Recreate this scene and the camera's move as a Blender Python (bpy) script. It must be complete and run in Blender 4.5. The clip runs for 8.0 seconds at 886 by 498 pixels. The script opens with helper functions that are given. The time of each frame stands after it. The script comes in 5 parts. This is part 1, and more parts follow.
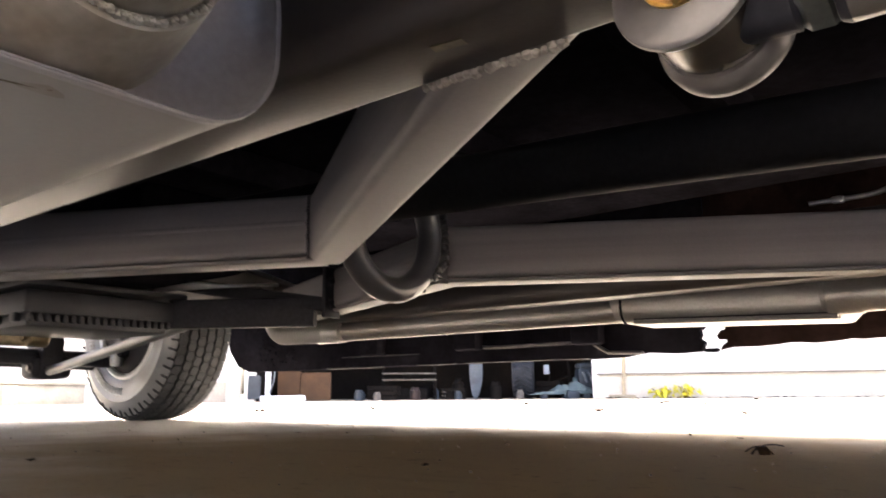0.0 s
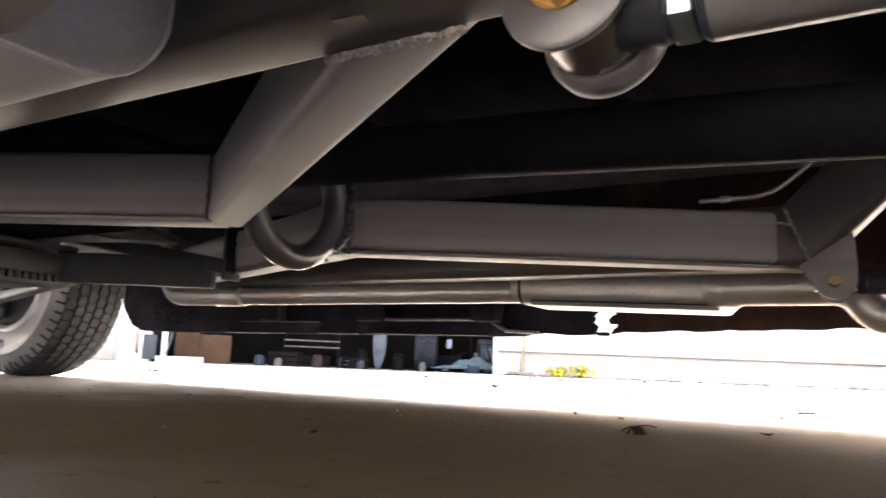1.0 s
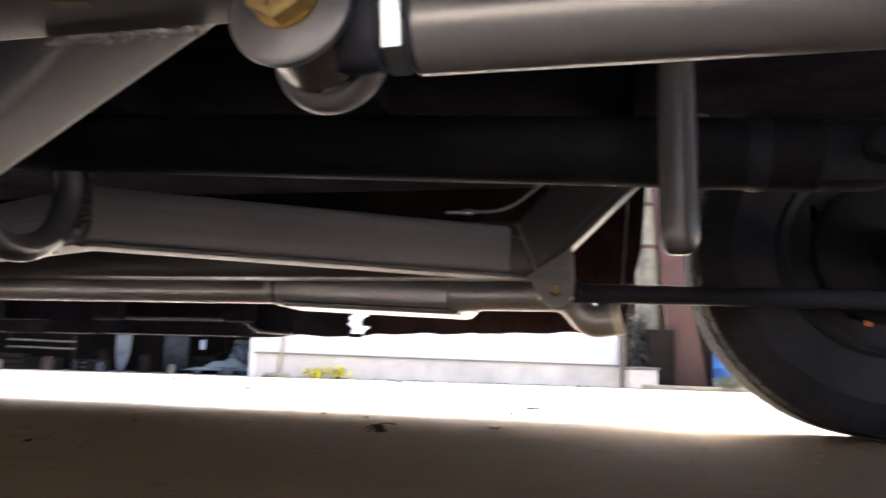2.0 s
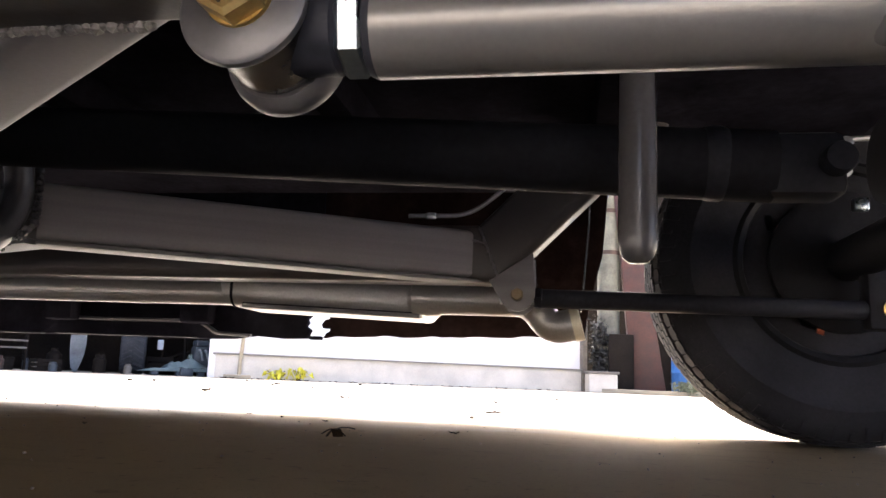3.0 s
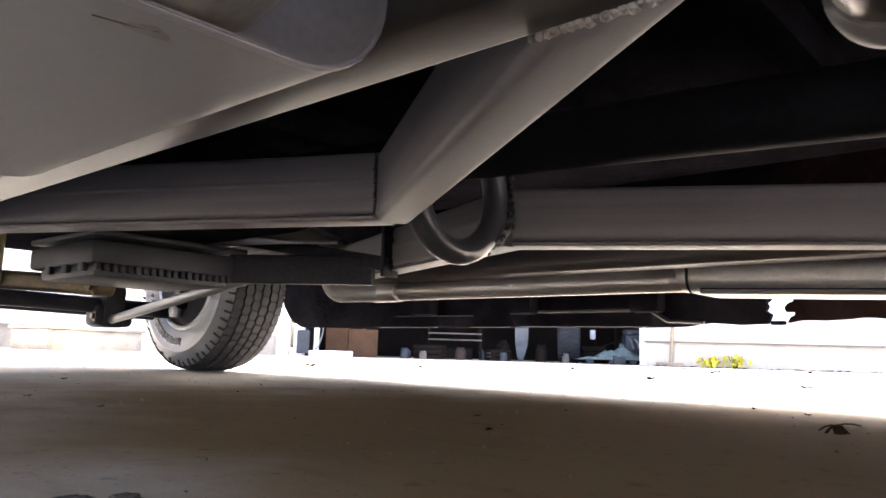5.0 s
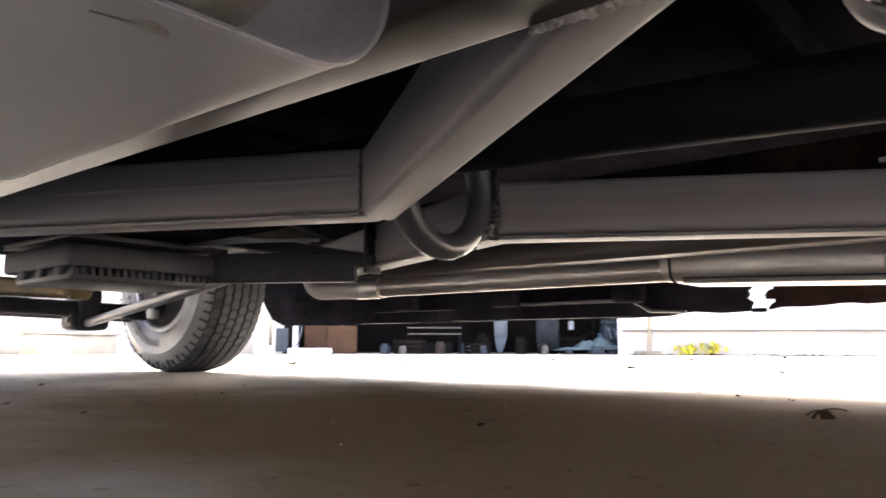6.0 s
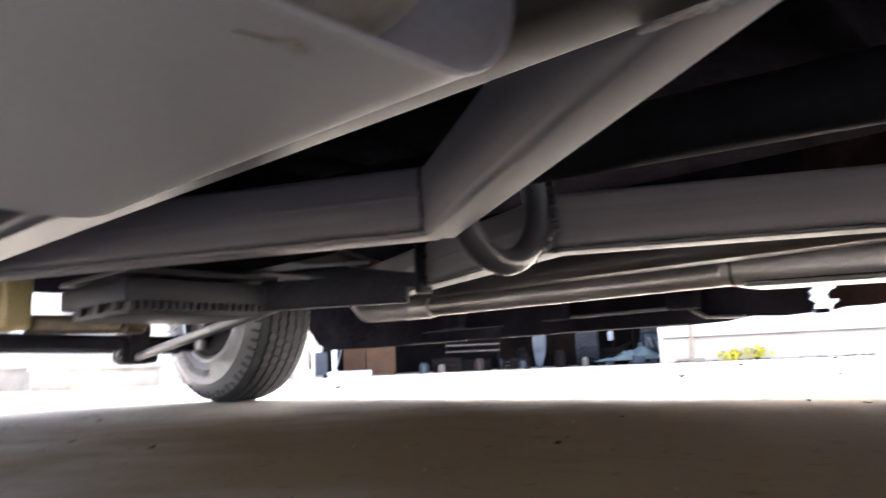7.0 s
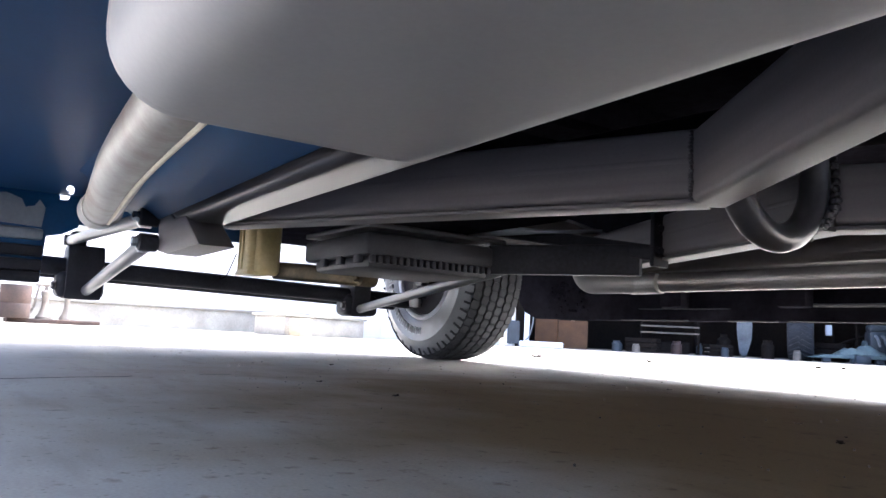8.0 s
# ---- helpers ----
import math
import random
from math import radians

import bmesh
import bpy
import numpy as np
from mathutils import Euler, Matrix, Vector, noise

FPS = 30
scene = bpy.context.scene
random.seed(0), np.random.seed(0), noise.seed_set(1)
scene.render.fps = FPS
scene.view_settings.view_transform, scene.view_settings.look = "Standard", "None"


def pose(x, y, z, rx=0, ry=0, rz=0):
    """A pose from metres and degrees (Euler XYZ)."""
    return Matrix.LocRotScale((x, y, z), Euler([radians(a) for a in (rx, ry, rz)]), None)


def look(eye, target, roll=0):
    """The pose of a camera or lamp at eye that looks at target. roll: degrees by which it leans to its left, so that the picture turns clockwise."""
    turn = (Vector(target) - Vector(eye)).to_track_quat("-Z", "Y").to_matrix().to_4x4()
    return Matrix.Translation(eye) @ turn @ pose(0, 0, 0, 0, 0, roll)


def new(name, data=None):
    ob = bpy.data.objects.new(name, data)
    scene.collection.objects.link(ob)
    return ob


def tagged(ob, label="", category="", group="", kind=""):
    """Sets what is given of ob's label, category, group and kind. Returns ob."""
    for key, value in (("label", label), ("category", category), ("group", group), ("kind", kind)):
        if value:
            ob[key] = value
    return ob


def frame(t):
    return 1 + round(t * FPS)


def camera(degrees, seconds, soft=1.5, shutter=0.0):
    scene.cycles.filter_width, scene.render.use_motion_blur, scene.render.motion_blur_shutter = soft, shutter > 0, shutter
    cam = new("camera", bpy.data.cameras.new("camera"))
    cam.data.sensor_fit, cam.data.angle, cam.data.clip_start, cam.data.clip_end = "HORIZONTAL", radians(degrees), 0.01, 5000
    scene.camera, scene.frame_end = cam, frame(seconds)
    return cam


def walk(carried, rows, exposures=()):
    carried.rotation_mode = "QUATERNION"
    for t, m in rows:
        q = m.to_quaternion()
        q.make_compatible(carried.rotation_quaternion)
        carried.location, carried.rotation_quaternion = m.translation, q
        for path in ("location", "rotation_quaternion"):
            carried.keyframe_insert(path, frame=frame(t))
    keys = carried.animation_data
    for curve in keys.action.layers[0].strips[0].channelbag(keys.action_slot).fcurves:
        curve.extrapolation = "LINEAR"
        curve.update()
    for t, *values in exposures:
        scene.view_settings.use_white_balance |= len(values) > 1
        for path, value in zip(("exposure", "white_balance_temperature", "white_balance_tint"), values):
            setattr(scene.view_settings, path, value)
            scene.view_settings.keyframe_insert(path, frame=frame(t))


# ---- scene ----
cam = camera(62.1, 8.0, shutter=0.5)
PATH = [
    (0, (1.06, 0.684, 0.101), (-0.145, 2.234, 0.483), -0.5),
    (0.5, (1.07, 0.685, 0.1), (-0.056, 2.309, 0.41), 1.2),
    (1, (1.078, 0.684, 0.102), (0.063, 2.379, 0.413), 2.3),
    (1.5, (1.089, 0.68, 0.108), (0.317, 2.497, 0.428), 3.7),
    (2, (1.105, 0.673, 0.102), (0.677, 2.597, 0.439), 1.9),
    (2.2, (1.11, 0.67, 0.099), (0.779, 2.611, 0.448), 1.3),
    (3.3, (1.106, 0.681, 0.107), (0.744, 2.618, 0.45), 3.2),
    (3.5, (1.104, 0.677, 0.104), (0.588, 2.585, 0.415), 4.1),
    (4, (1.086, 0.681, 0.105), (0.213, 2.455, 0.406), 4.6),
    (4.5, (1.046, 0.682, 0.103), (-0.161, 2.252, 0.385), 2.9),
    (4.7, (1.033, 0.685, 0.106), (-0.251, 2.193, 0.386), 2.8),
    (5.8, (1.006, 0.674, 0.106), (-0.32, 2.149, 0.364), 0.7),
    (6, (1.003, 0.679, 0.109), (-0.262, 2.206, 0.37), 0.2),
    (6.5, (0.999, 0.679, 0.11), (-0.197, 2.258, 0.386), -1.8),
    (6.9, (0.970, 0.664, 0.109), (-0.317, 2.162, 0.427), -3.3),
    (7, (0.955, 0.661, 0.112), (-0.366, 2.13, 0.421), -2.5),
    (7.1, (0.944, 0.656, 0.110), (-0.410, 2.104, 0.372), -0.2),
    (7.3, (0.908, 0.636, 0.101), (-0.620, 1.907, 0.319), 1.6),
    (7.5, (0.876, 0.618, 0.101), (-0.732, 1.791, 0.307), 2.9),
    (7.8, (0.866, 0.615, 0.105), (-0.786, 1.719, 0.334), 2.7),
    (8, (0.868, 0.615, 0.106), (-0.796, 1.702, 0.336), 2.9),
]
walk(cam, [(t, look(eye, target, roll)) for t, eye, target, roll in PATH], exposures=[(0.0, 3.44, 6500, 10), (1.0, 3.46, 6250, 10), (2.1, 2.96, 6000, 10), (3.5, 2.98, 6000, 10), (4.5, 3.26, 6000, 10), (6.5, 3.44, 6100, 10), (7.0, 3.46, 5750, 9), (7.5, 3.32, 5250, 9), (8.0, 3.16, 5200, 8)])

# ---- light ----
SUN_EL, SUN_AZ = 56.0, 104.0
world = bpy.data.worlds.new("sky")
scene.world = world
world.use_nodes = True
wn, wl = world.node_tree.nodes, world.node_tree.links
wn.clear()
sky = wn.new("ShaderNodeTexSky")
sky.sky_type = "NISHITA"
sky.sun_disc = False
sky.sun_elevation, sky.sun_rotation = radians(SUN_EL), radians(90 - SUN_AZ)
sky.air_density, sky.dust_density, sky.ozone_density = 0.4, 9.0, 0.4
bg = wn.new("ShaderNodeBackground")
bg.inputs["Strength"].default_value = 0.25
out = wn.new("ShaderNodeOutputWorld")
wl.new(sky.outputs[0], bg.inputs[0])
wl.new(bg.outputs[0], out.inputs[0])
sun = new("sun", bpy.data.lights.new("sun", "SUN"))
sun.data.energy, sun.data.angle, sun.data.color = 0.75, radians(24), (1.0, 0.97, 0.93)
sun.matrix_world = look((0, 0, 0), (-math.cos(radians(SUN_AZ)) * math.cos(radians(SUN_EL)), -math.sin(radians(SUN_AZ)) * math.cos(radians(SUN_EL)), -math.sin(radians(SUN_EL))))


# ---- materials ----
def material(name, base, rough=0.5, metal=0.0, vary=0.15, scale=6.0, fine=90.0, bump=0.15, second=None, spots=0.5, coat=0.0, stretch=(1, 1, 1), spec=0.5):
    """Base colour with broad stains and fine grain, both also in the gloss and the relief."""
    m = bpy.data.materials.new(name)
    m.use_nodes = True
    n, l = m.node_tree.nodes, m.node_tree.links
    b = n["Principled BSDF"]
    b.inputs["Metallic"].default_value = metal
    b.inputs["Coat Weight"].default_value = coat
    b.inputs["Specular IOR Level"].default_value = spec
    b.inputs["Coat Roughness"].default_value = 0.12
    co = n.new("ShaderNodeTexCoord")
    mp = n.new("ShaderNodeMapping")
    mp.inputs["Scale"].default_value = stretch
    l.new(co.outputs["Object"], mp.inputs[0])
    big, small = n.new("ShaderNodeTexNoise"), n.new("ShaderNodeTexNoise")
    for tex, s, d in ((big, scale, 5.0), (small, fine, 3.0)):
        tex.inputs["Scale"].default_value, tex.inputs["Detail"].default_value = s, d
        l.new(mp.outputs[0], tex.inputs["Vector"])
    ramp = n.new("ShaderNodeValToRGB")
    two = second or tuple(c * (1 - vary * 2) for c in base)
    ramp.color_ramp.elements[0].position, ramp.color_ramp.elements[1].position = spots - 0.18, spots + 0.18
    ramp.color_ramp.elements[0].color, ramp.color_ramp.elements[1].color = (*two, 1), (*base, 1)
    l.new(big.outputs["Fac"], ramp.inputs[0])
    mix = n.new("ShaderNodeMix")
    mix.data_type, mix.blend_type = "RGBA", "OVERLAY"
    mix.inputs["Factor"].default_value = vary * 2
    l.new(ramp.outputs[0], mix.inputs["A"])
    l.new(small.outputs["Fac"], mix.inputs["B"])
    l.new(mix.outputs["Result"], b.inputs["Base Color"])
    rr = n.new("ShaderNodeMapRange")
    rr.inputs["To Min"].default_value, rr.inputs["To Max"].default_value = max(0.03, rough - vary * 0.45), min(1, rough + vary * 0.45)
    l.new(big.outputs["Fac"], rr.inputs[0])
    l.new(rr.outputs[0], b.inputs["Roughness"])
    bp = n.new("ShaderNodeBump")
    bp.inputs["Strength"].default_value, bp.inputs["Distance"].default_value = bump, 0.002
    l.new(small.outputs["Fac"], bp.inputs["Height"])
    l.new(bp.outputs[0], b.inputs["Normal"])
    return m


def slab_material():
    """Worn concrete: broad brown stains, streaks, pale specks and small pits."""
    m = material("concrete_slab", (0.45, 0.406, 0.333), 0.88, 0.0, 0.10, 1.1, 330, 0.02, second=(0.37, 0.326, 0.258), spec=0.2)
    n, l = m.node_tree.nodes, m.node_tree.links
    b = n["Principled BSDF"]
    base = b.inputs["Base Color"].links[0].from_socket
    co = n["Texture Coordinate"].outputs["Object"]
    mp = n.new("ShaderNodeMapping")
    mp.inputs["Scale"].default_value = (2.0, 9.0, 1.0)
    mp.inputs["Rotation"].default_value = (0, 0, 0.35)
    l.new(co, mp.inputs[0])
    for vector, scale, detail, lo, hi, tint, power in ((mp.outputs[0], 2.2, 6.0, 0.56, 0.70, (0.20, 0.16, 0.11, 1), 0.25), (co, 7.0, 7.0, 0.60, 0.72, (0.22, 0.18, 0.13, 1), 0.3), (co, 34.0, 4.0, 0.62, 0.72, (0.15, 0.108, 0.064, 1), 0.62), (co, 170.0, 1.0, 0.66, 0.74, (0.48, 0.43, 0.35, 1), 0.35), (co, 120.0, 1.0, 0.67, 0.73, (0.09, 0.068, 0.045, 1), 0.4)):
        t = n.new("ShaderNodeTexNoise")
        t.inputs["Scale"].default_value, t.inputs["Detail"].default_value = scale, detail
        l.new(vector, t.inputs["Vector"])
        f = n.new("ShaderNodeMapRange")
        f.inputs["From Min"].default_value, f.inputs["From Max"].default_value, f.inputs["To Max"].default_value = lo, hi, power
        l.new(t.outputs["Fac"], f.inputs[0])
        x = n.new("ShaderNodeMix")
        x.data_type = "RGBA"
        l.new(f.outputs[0], x.inputs["Factor"])
        l.new(base, x.inputs["A"])
        x.inputs["B"].default_value = tint
        base = x.outputs["Result"]
    # ragged brown oil stain under the truck, the truck's shade painted in too
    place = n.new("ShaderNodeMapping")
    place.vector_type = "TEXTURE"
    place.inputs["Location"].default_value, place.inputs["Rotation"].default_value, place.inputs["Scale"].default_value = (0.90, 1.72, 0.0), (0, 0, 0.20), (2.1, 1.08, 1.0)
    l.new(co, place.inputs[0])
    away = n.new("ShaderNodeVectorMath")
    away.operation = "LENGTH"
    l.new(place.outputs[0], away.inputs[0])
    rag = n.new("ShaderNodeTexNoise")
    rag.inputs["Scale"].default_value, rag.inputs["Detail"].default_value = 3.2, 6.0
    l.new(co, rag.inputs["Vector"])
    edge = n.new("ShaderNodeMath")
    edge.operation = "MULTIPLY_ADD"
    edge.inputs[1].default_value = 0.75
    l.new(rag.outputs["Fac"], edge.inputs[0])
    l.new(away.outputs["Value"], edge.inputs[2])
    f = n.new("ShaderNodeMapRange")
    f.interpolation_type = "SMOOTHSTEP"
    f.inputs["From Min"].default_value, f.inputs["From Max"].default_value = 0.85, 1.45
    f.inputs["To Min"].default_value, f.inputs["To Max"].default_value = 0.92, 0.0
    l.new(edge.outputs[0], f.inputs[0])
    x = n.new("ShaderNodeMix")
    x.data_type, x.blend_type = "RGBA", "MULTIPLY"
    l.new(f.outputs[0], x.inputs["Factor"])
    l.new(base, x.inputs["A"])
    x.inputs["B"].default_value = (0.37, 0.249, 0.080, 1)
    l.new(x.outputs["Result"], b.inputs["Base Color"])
    return m


def streaked(m, amount=0.13, rough=0.08):
    """Adds the fine drawn streaks of mill steel, which run level along a member."""
    n, l = m.node_tree.nodes, m.node_tree.links
    b = n["Principled BSDF"]
    base = b.inputs["Base Color"].links[0].from_socket
    gloss = b.inputs["Roughness"].links[0].from_socket
    mp = n.new("ShaderNodeMapping")
    mp.inputs["Scale"].default_value = (0.7, 0.7, 34.0)
    l.new(n["Texture Coordinate"].outputs["Object"], mp.inputs[0])
    t = n.new("ShaderNodeTexNoise")
    t.inputs["Scale"].default_value, t.inputs["Detail"].default_value = 1.6, 5.0
    l.new(mp.outputs[0], t.inputs["Vector"])
    f = n.new("ShaderNodeMapRange")
    f.inputs["From Min"].default_value, f.inputs["From Max"].default_value = 0.32, 0.68
    f.inputs["To Min"].default_value, f.inputs["To Max"].default_value = 1 - amount, 1 + amount * 0.8
    l.new(t.outputs["Fac"], f.inputs[0])
    x = n.new("ShaderNodeVectorMath")
    x.operation = "SCALE"
    l.new(base, x.inputs[0])
    l.new(f.outputs[0], x.inputs["Scale"])
    l.new(x.outputs[0], b.inputs["Base Color"])
    a = n.new("ShaderNodeMath")
    a.operation = "MULTIPLY_ADD"
    l.new(t.outputs["Fac"], a.inputs[0])
    a.inputs[1].default_value = rough
    l.new(gloss, a.inputs[2])
    l.new(a.outputs[0], b.inputs["Roughness"])
    return m


M = {
    "frame": streaked(material("frame_paint", (0.172, 0.162, 0.166), 0.42, 0.0, 0.05, 2.2, 240, 0.05, second=(0.145, 0.133, 0.134), spec=0.17)),
    "rail": material("rail_paint", (0.064, 0.058, 0.058), 0.32, 0.0, 0.05, 5.0, 200, 0.06, second=(0.047, 0.040, 0.037), spec=0.20),
    "weld": material("weld_bead", (0.34, 0.32, 0.30), 0.42, 0.4, 0.25, 90, 300, 0.3),
    "black": material("black_chassis_paint", (0.026, 0.0262, 0.032), 0.48, 0.0, 0.2, 8, 120, 0.05, spec=0.09),
    "shaft": material("black_shaft_paint", (0.017, 0.0168, 0.020), 0.62, 0.0, 0.15, 8, 120, 0.05, spec=0.04),
    "under": material("black_underseal", (0.0130, 0.0125, 0.0170), 0.85, 0.0, 0.25, 9, 60, 0.4, spec=0.0),
    "muffler": material("aluminised_steel", (0.300, 0.292, 0.280), 0.50, 0.25, 0.03, 2.2, 260, 0.006, second=(0.262, 0.252, 0.238), spec=0.35),
    "pipe": material("exhaust_pipe", (0.34, 0.33, 0.325), 0.40, 0.6, 0.10, 6, 240, 0.04, second=(0.26, 0.24, 0.225)),
    "bushing": material("grey_bushing", (0.084, 0.079, 0.080), 0.38, 0.25, 0.10, 14, 240, 0.05),
    "gold": material("zinc_gold", (0.62, 0.43, 0.16), 0.3, 0.9, 0.12, 40, 300, 0.05),
    "silver": material("zinc_silver", (0.30, 0.335, 0.36), 0.28, 0.9, 0.1, 40, 300, 0.05),
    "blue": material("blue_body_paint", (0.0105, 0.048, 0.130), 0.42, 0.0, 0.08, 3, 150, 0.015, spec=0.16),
    "dullgrey": material("dull_blue_grey", (0.125, 0.145, 0.175), 0.5, 0.0, 0.10, 12, 120, 0.06),
    # pale base: the light that falls on the sidewall is put into the colour
    "rubber": material("lit_sidewall_rubber", (0.145, 0.151, 0.161), 0.36, 0.0, 0.08, 14, 160, 0.10, second=(0.110, 0.114, 0.121), spec=0.7),
    # darker copy of the tyre rubber: shade on the rear tyres put into colour
    "shaderubber": material("shaded_black_rubber", (0.026, 0.026, 0.031), 0.75, 0.0, 0.2, 9, 160, 0.2, spec=0.12),
    "steel": material("bright_steel_rim", (0.72, 0.74, 0.77), 0.30, 0.8, 0.15, 9, 200, 0.06),
    "cast": material("cast_aluminium", (0.046, 0.047, 0.054), 0.5, 0.1, 0.2, 10, 260, 0.3, spec=0.3),
    "yellow": material("amber_plastic", (0.56, 0.47, 0.25), 0.38, 0.0, 0.10, 14, 120, 0.05, second=(0.46, 0.36, 0.16)),
    "ochre": material("ochre_steel", (0.115, 0.088, 0.045), 0.45, 0.3, 0.3, 14, 120, 0.2),
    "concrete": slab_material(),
    "wheelblack": material("black_wheel_paint", (0.016, 0.016, 0.019), 0.55, 0.0, 0.2, 8, 120, 0.05, spec=0.12),
    "sleeve": material("dark_bronze_sleeve", (0.135, 0.120, 0.105), 0.26, 0.65, 0.16, 22, 240, 0.05),
    "stackpipe": material("weathered_green_pipe", (0.15, 0.145, 0.11), 0.75, 0.0, 0.25, 5, 60, 0.3),
    # darker than the sidewall, to hold the front tyre's light and dark contrast
    "treadrubber": material("dark_tread_rubber", (0.040, 0.042, 0.047), 0.75, 0.0, 0.2, 9, 160, 0.2, spec=0.2),
    "stepstone": material("worn_step_concrete", (0.40, 0.37, 0.31), 0.85, 0.0, 0.18, 4, 70, 0.4),
    "strut": material("strut_paint", (0.075, 0.070, 0.070), 0.26, 0.0, 0.08, 6, 200, 0.04),
    "hoop": material("dark_tube_paint", (0.052, 0.050, 0.054), 0.32, 0.0, 0.12, 6, 200, 0.06),
    "wall": material("white_painted_wall", (0.70, 0.68, 0.63), 0.6, 0.0, 0.05, 2, 60, 0.15),
    "footing": material("pale_concrete_footing", (0.66, 0.60, 0.49), 0.8, 0.0, 0.12, 3, 80, 0.4),
    # near black: the shade inside the shed is put into this colour
    "dark": material("shade_near_black", (0.016, 0.012, 0.009), 0.85, 0.0, 0.3, 2, 40, 0.2, spec=0.1),
    "rust": material("rusty_brown_steel", (0.062, 0.036, 0.026), 0.8, 0.1, 0.3, 6, 70, 0.4),
    "red": material("faded_red_paint", (0.052, 0.0125, 0.0062), 0.6, 0.0, 0.25, 6, 70, 0.2),
    "tarp": material("blue_tarp", (0.05, 0.16, 0.42), 0.5, 0.0, 0.15, 5, 60, 0.2),
    "palewood": material("pale_sawn_timber", (0.42, 0.345, 0.22), 0.75, 0.0, 0.10, 5, 60, 0.2, stretch=(1, 6, 6)),
    "wood": material("weathered_timber", (0.40, 0.33, 0.22), 0.75, 0.0, 0.2, 5, 60, 0.4, stretch=(1, 8, 8)),
    "leaf": material("dry_leaf", (0.022, 0.012, 0.006), 0.8, 0.0, 0.3, 30, 200, 0.3, spec=0.05),
    "plant": material("yellow_green_leaves", (0.66, 0.58, 0.03), 0.6, 0.0, 0.15, 20, 100, 0.2),
    "grey": material("grey_cloth", (0.185, 0.20, 0.205), 0.85, 0.0, 0.25, 5, 60, 0.4),
    "white": material("white_plastic", (0.75, 0.77, 0.78), 0.45, 0.0, 0.06, 6, 90, 0.1),
    "tan": material("tan_cardboard", (0.105, 0.052, 0.021), 0.85, 0.0, 0.15, 6, 80, 0.2),
    "cap": material("muffler_end_steel", (0.33, 0.32, 0.335), 0.42, 0.6, 0.08, 7, 200, 0.04),
    "stained": material("heat_stained_steel", (0.29, 0.28, 0.255), 0.42, 0.45, 0.12, 16, 160, 0.06, second=(0.115, 0.082, 0.050), spots=0.41),
    "satin": material("satin_grey_tube", (0.140, 0.132, 0.124), 0.28, 0.35, 0.06, 5, 300, 0.03),
    "link": material("grey_steel_link", (0.105, 0.108, 0.118), 0.38, 0.4, 0.1, 9, 200, 0.06),
    "lip": material("pale_cut_steel", (0.72, 0.66, 0.50), 0.5, 0.0, 0.1, 30, 200, 0.1),
    "brownseal": material("rust_brown_underseal", (0.026, 0.0165, 0.016), 0.85, 0.0, 0.3, 9, 60, 0.5, spec=0.0),
    "trimgrey": material("trim_shade_grey", (0.27, 0.25, 0.21), 0.5, 0.2, 0.15, 5, 60, 0.1),
    "palebrown": material("weathered_beige_iron", (0.19, 0.16, 0.125), 0.75, 0.0, 0.2, 9, 80, 0.3),
    "slate": material("slate_grey_plastic", (0.036, 0.045, 0.053), 0.5, 0.0, 0.15, 9, 80, 0.1),
    "sheet": material("grey_green_sheet", (0.14, 0.185, 0.18), 0.6, 0.0, 0.15, 9, 60, 0.2),
    "darkleaf": material("dark_leaves", (0.03, 0.028, 0.022), 0.7, 0.0, 0.4, 15, 80, 0.2),
    "greyleaf": material("grey_green_leaves", (0.16, 0.17, 0.10), 0.7, 0.0, 0.3, 15, 80, 0.2),
    "grit": material("dark_grit", (0.11, 0.085, 0.06), 0.9, 0.0, 0.3, 40, 200, 0.2),
    "orange": material("orange_paper", (0.65, 0.16, 0.06), 0.6, 0.0, 0.1, 20, 200, 0.1),
    "bronze": material("bronze_zinc", (0.15, 0.11, 0.06), 0.4, 0.6, 0.2, 40, 300, 0.1),
    "ink": material("white_tyre_letters", (0.36, 0.37, 0.38), 0.6, 0.0, 0.2, 20, 150, 0.1),
}


# ---- building blocks ----
def mesh(name, bm, mat, smooth=True):
    me = bpy.data.meshes.new(name)
    bm.normal_update()
    bm.to_mesh(me)
    bm.free()
    me.materials.append(M[mat] if isinstance(mat, str) else mat)
    if smooth:
        me.shade_smooth()
        me.set_sharp_from_angle(angle=radians(38))
    return me


def part(name, bm, mat, parent, label="", smooth=True):
    ob = new(name, mesh(name, bm, mat, smooth))
    ob.parent = parent
    return tagged(ob, label, kind="stuff" if name in ("weld_bead", "lettering", "mud_spatter", "tread", "leaves", "stem") else "")


def thing(name, bm, mat, label, category, kind="", group="", smooth=True):
    return tagged(new(name, mesh(name, bm, mat, smooth)), label, category, group, kind)


def block(sx, sy, sz, bevel=0.0, segments=2, at=(0, 0, 0), turn=None, bm=None):
    """A box centred at a place, its edges rounded."""
    bm = bm or bmesh.new()
    made = bmesh.ops.create_cube(bm, size=1.0)["verts"]
    bmesh.ops.scale(bm, vec=(sx, sy, sz), verts=made)
    if bevel:
        edges = list({e for v in made for e in v.link_edges})
        res = bmesh.ops.bevel(bm, geom=edges, offset=bevel, segments=segments, affect="EDGES", profile=0.5)
        made = list({v for f in res["faces"] for v in f.verts} | {v for v in made if v.is_valid})
    m = Matrix.Translation(at)
    if turn is not None:
        m = m @ turn.to_4x4()
    bmesh.ops.transform(bm, matrix=m, verts=made)
    return bm


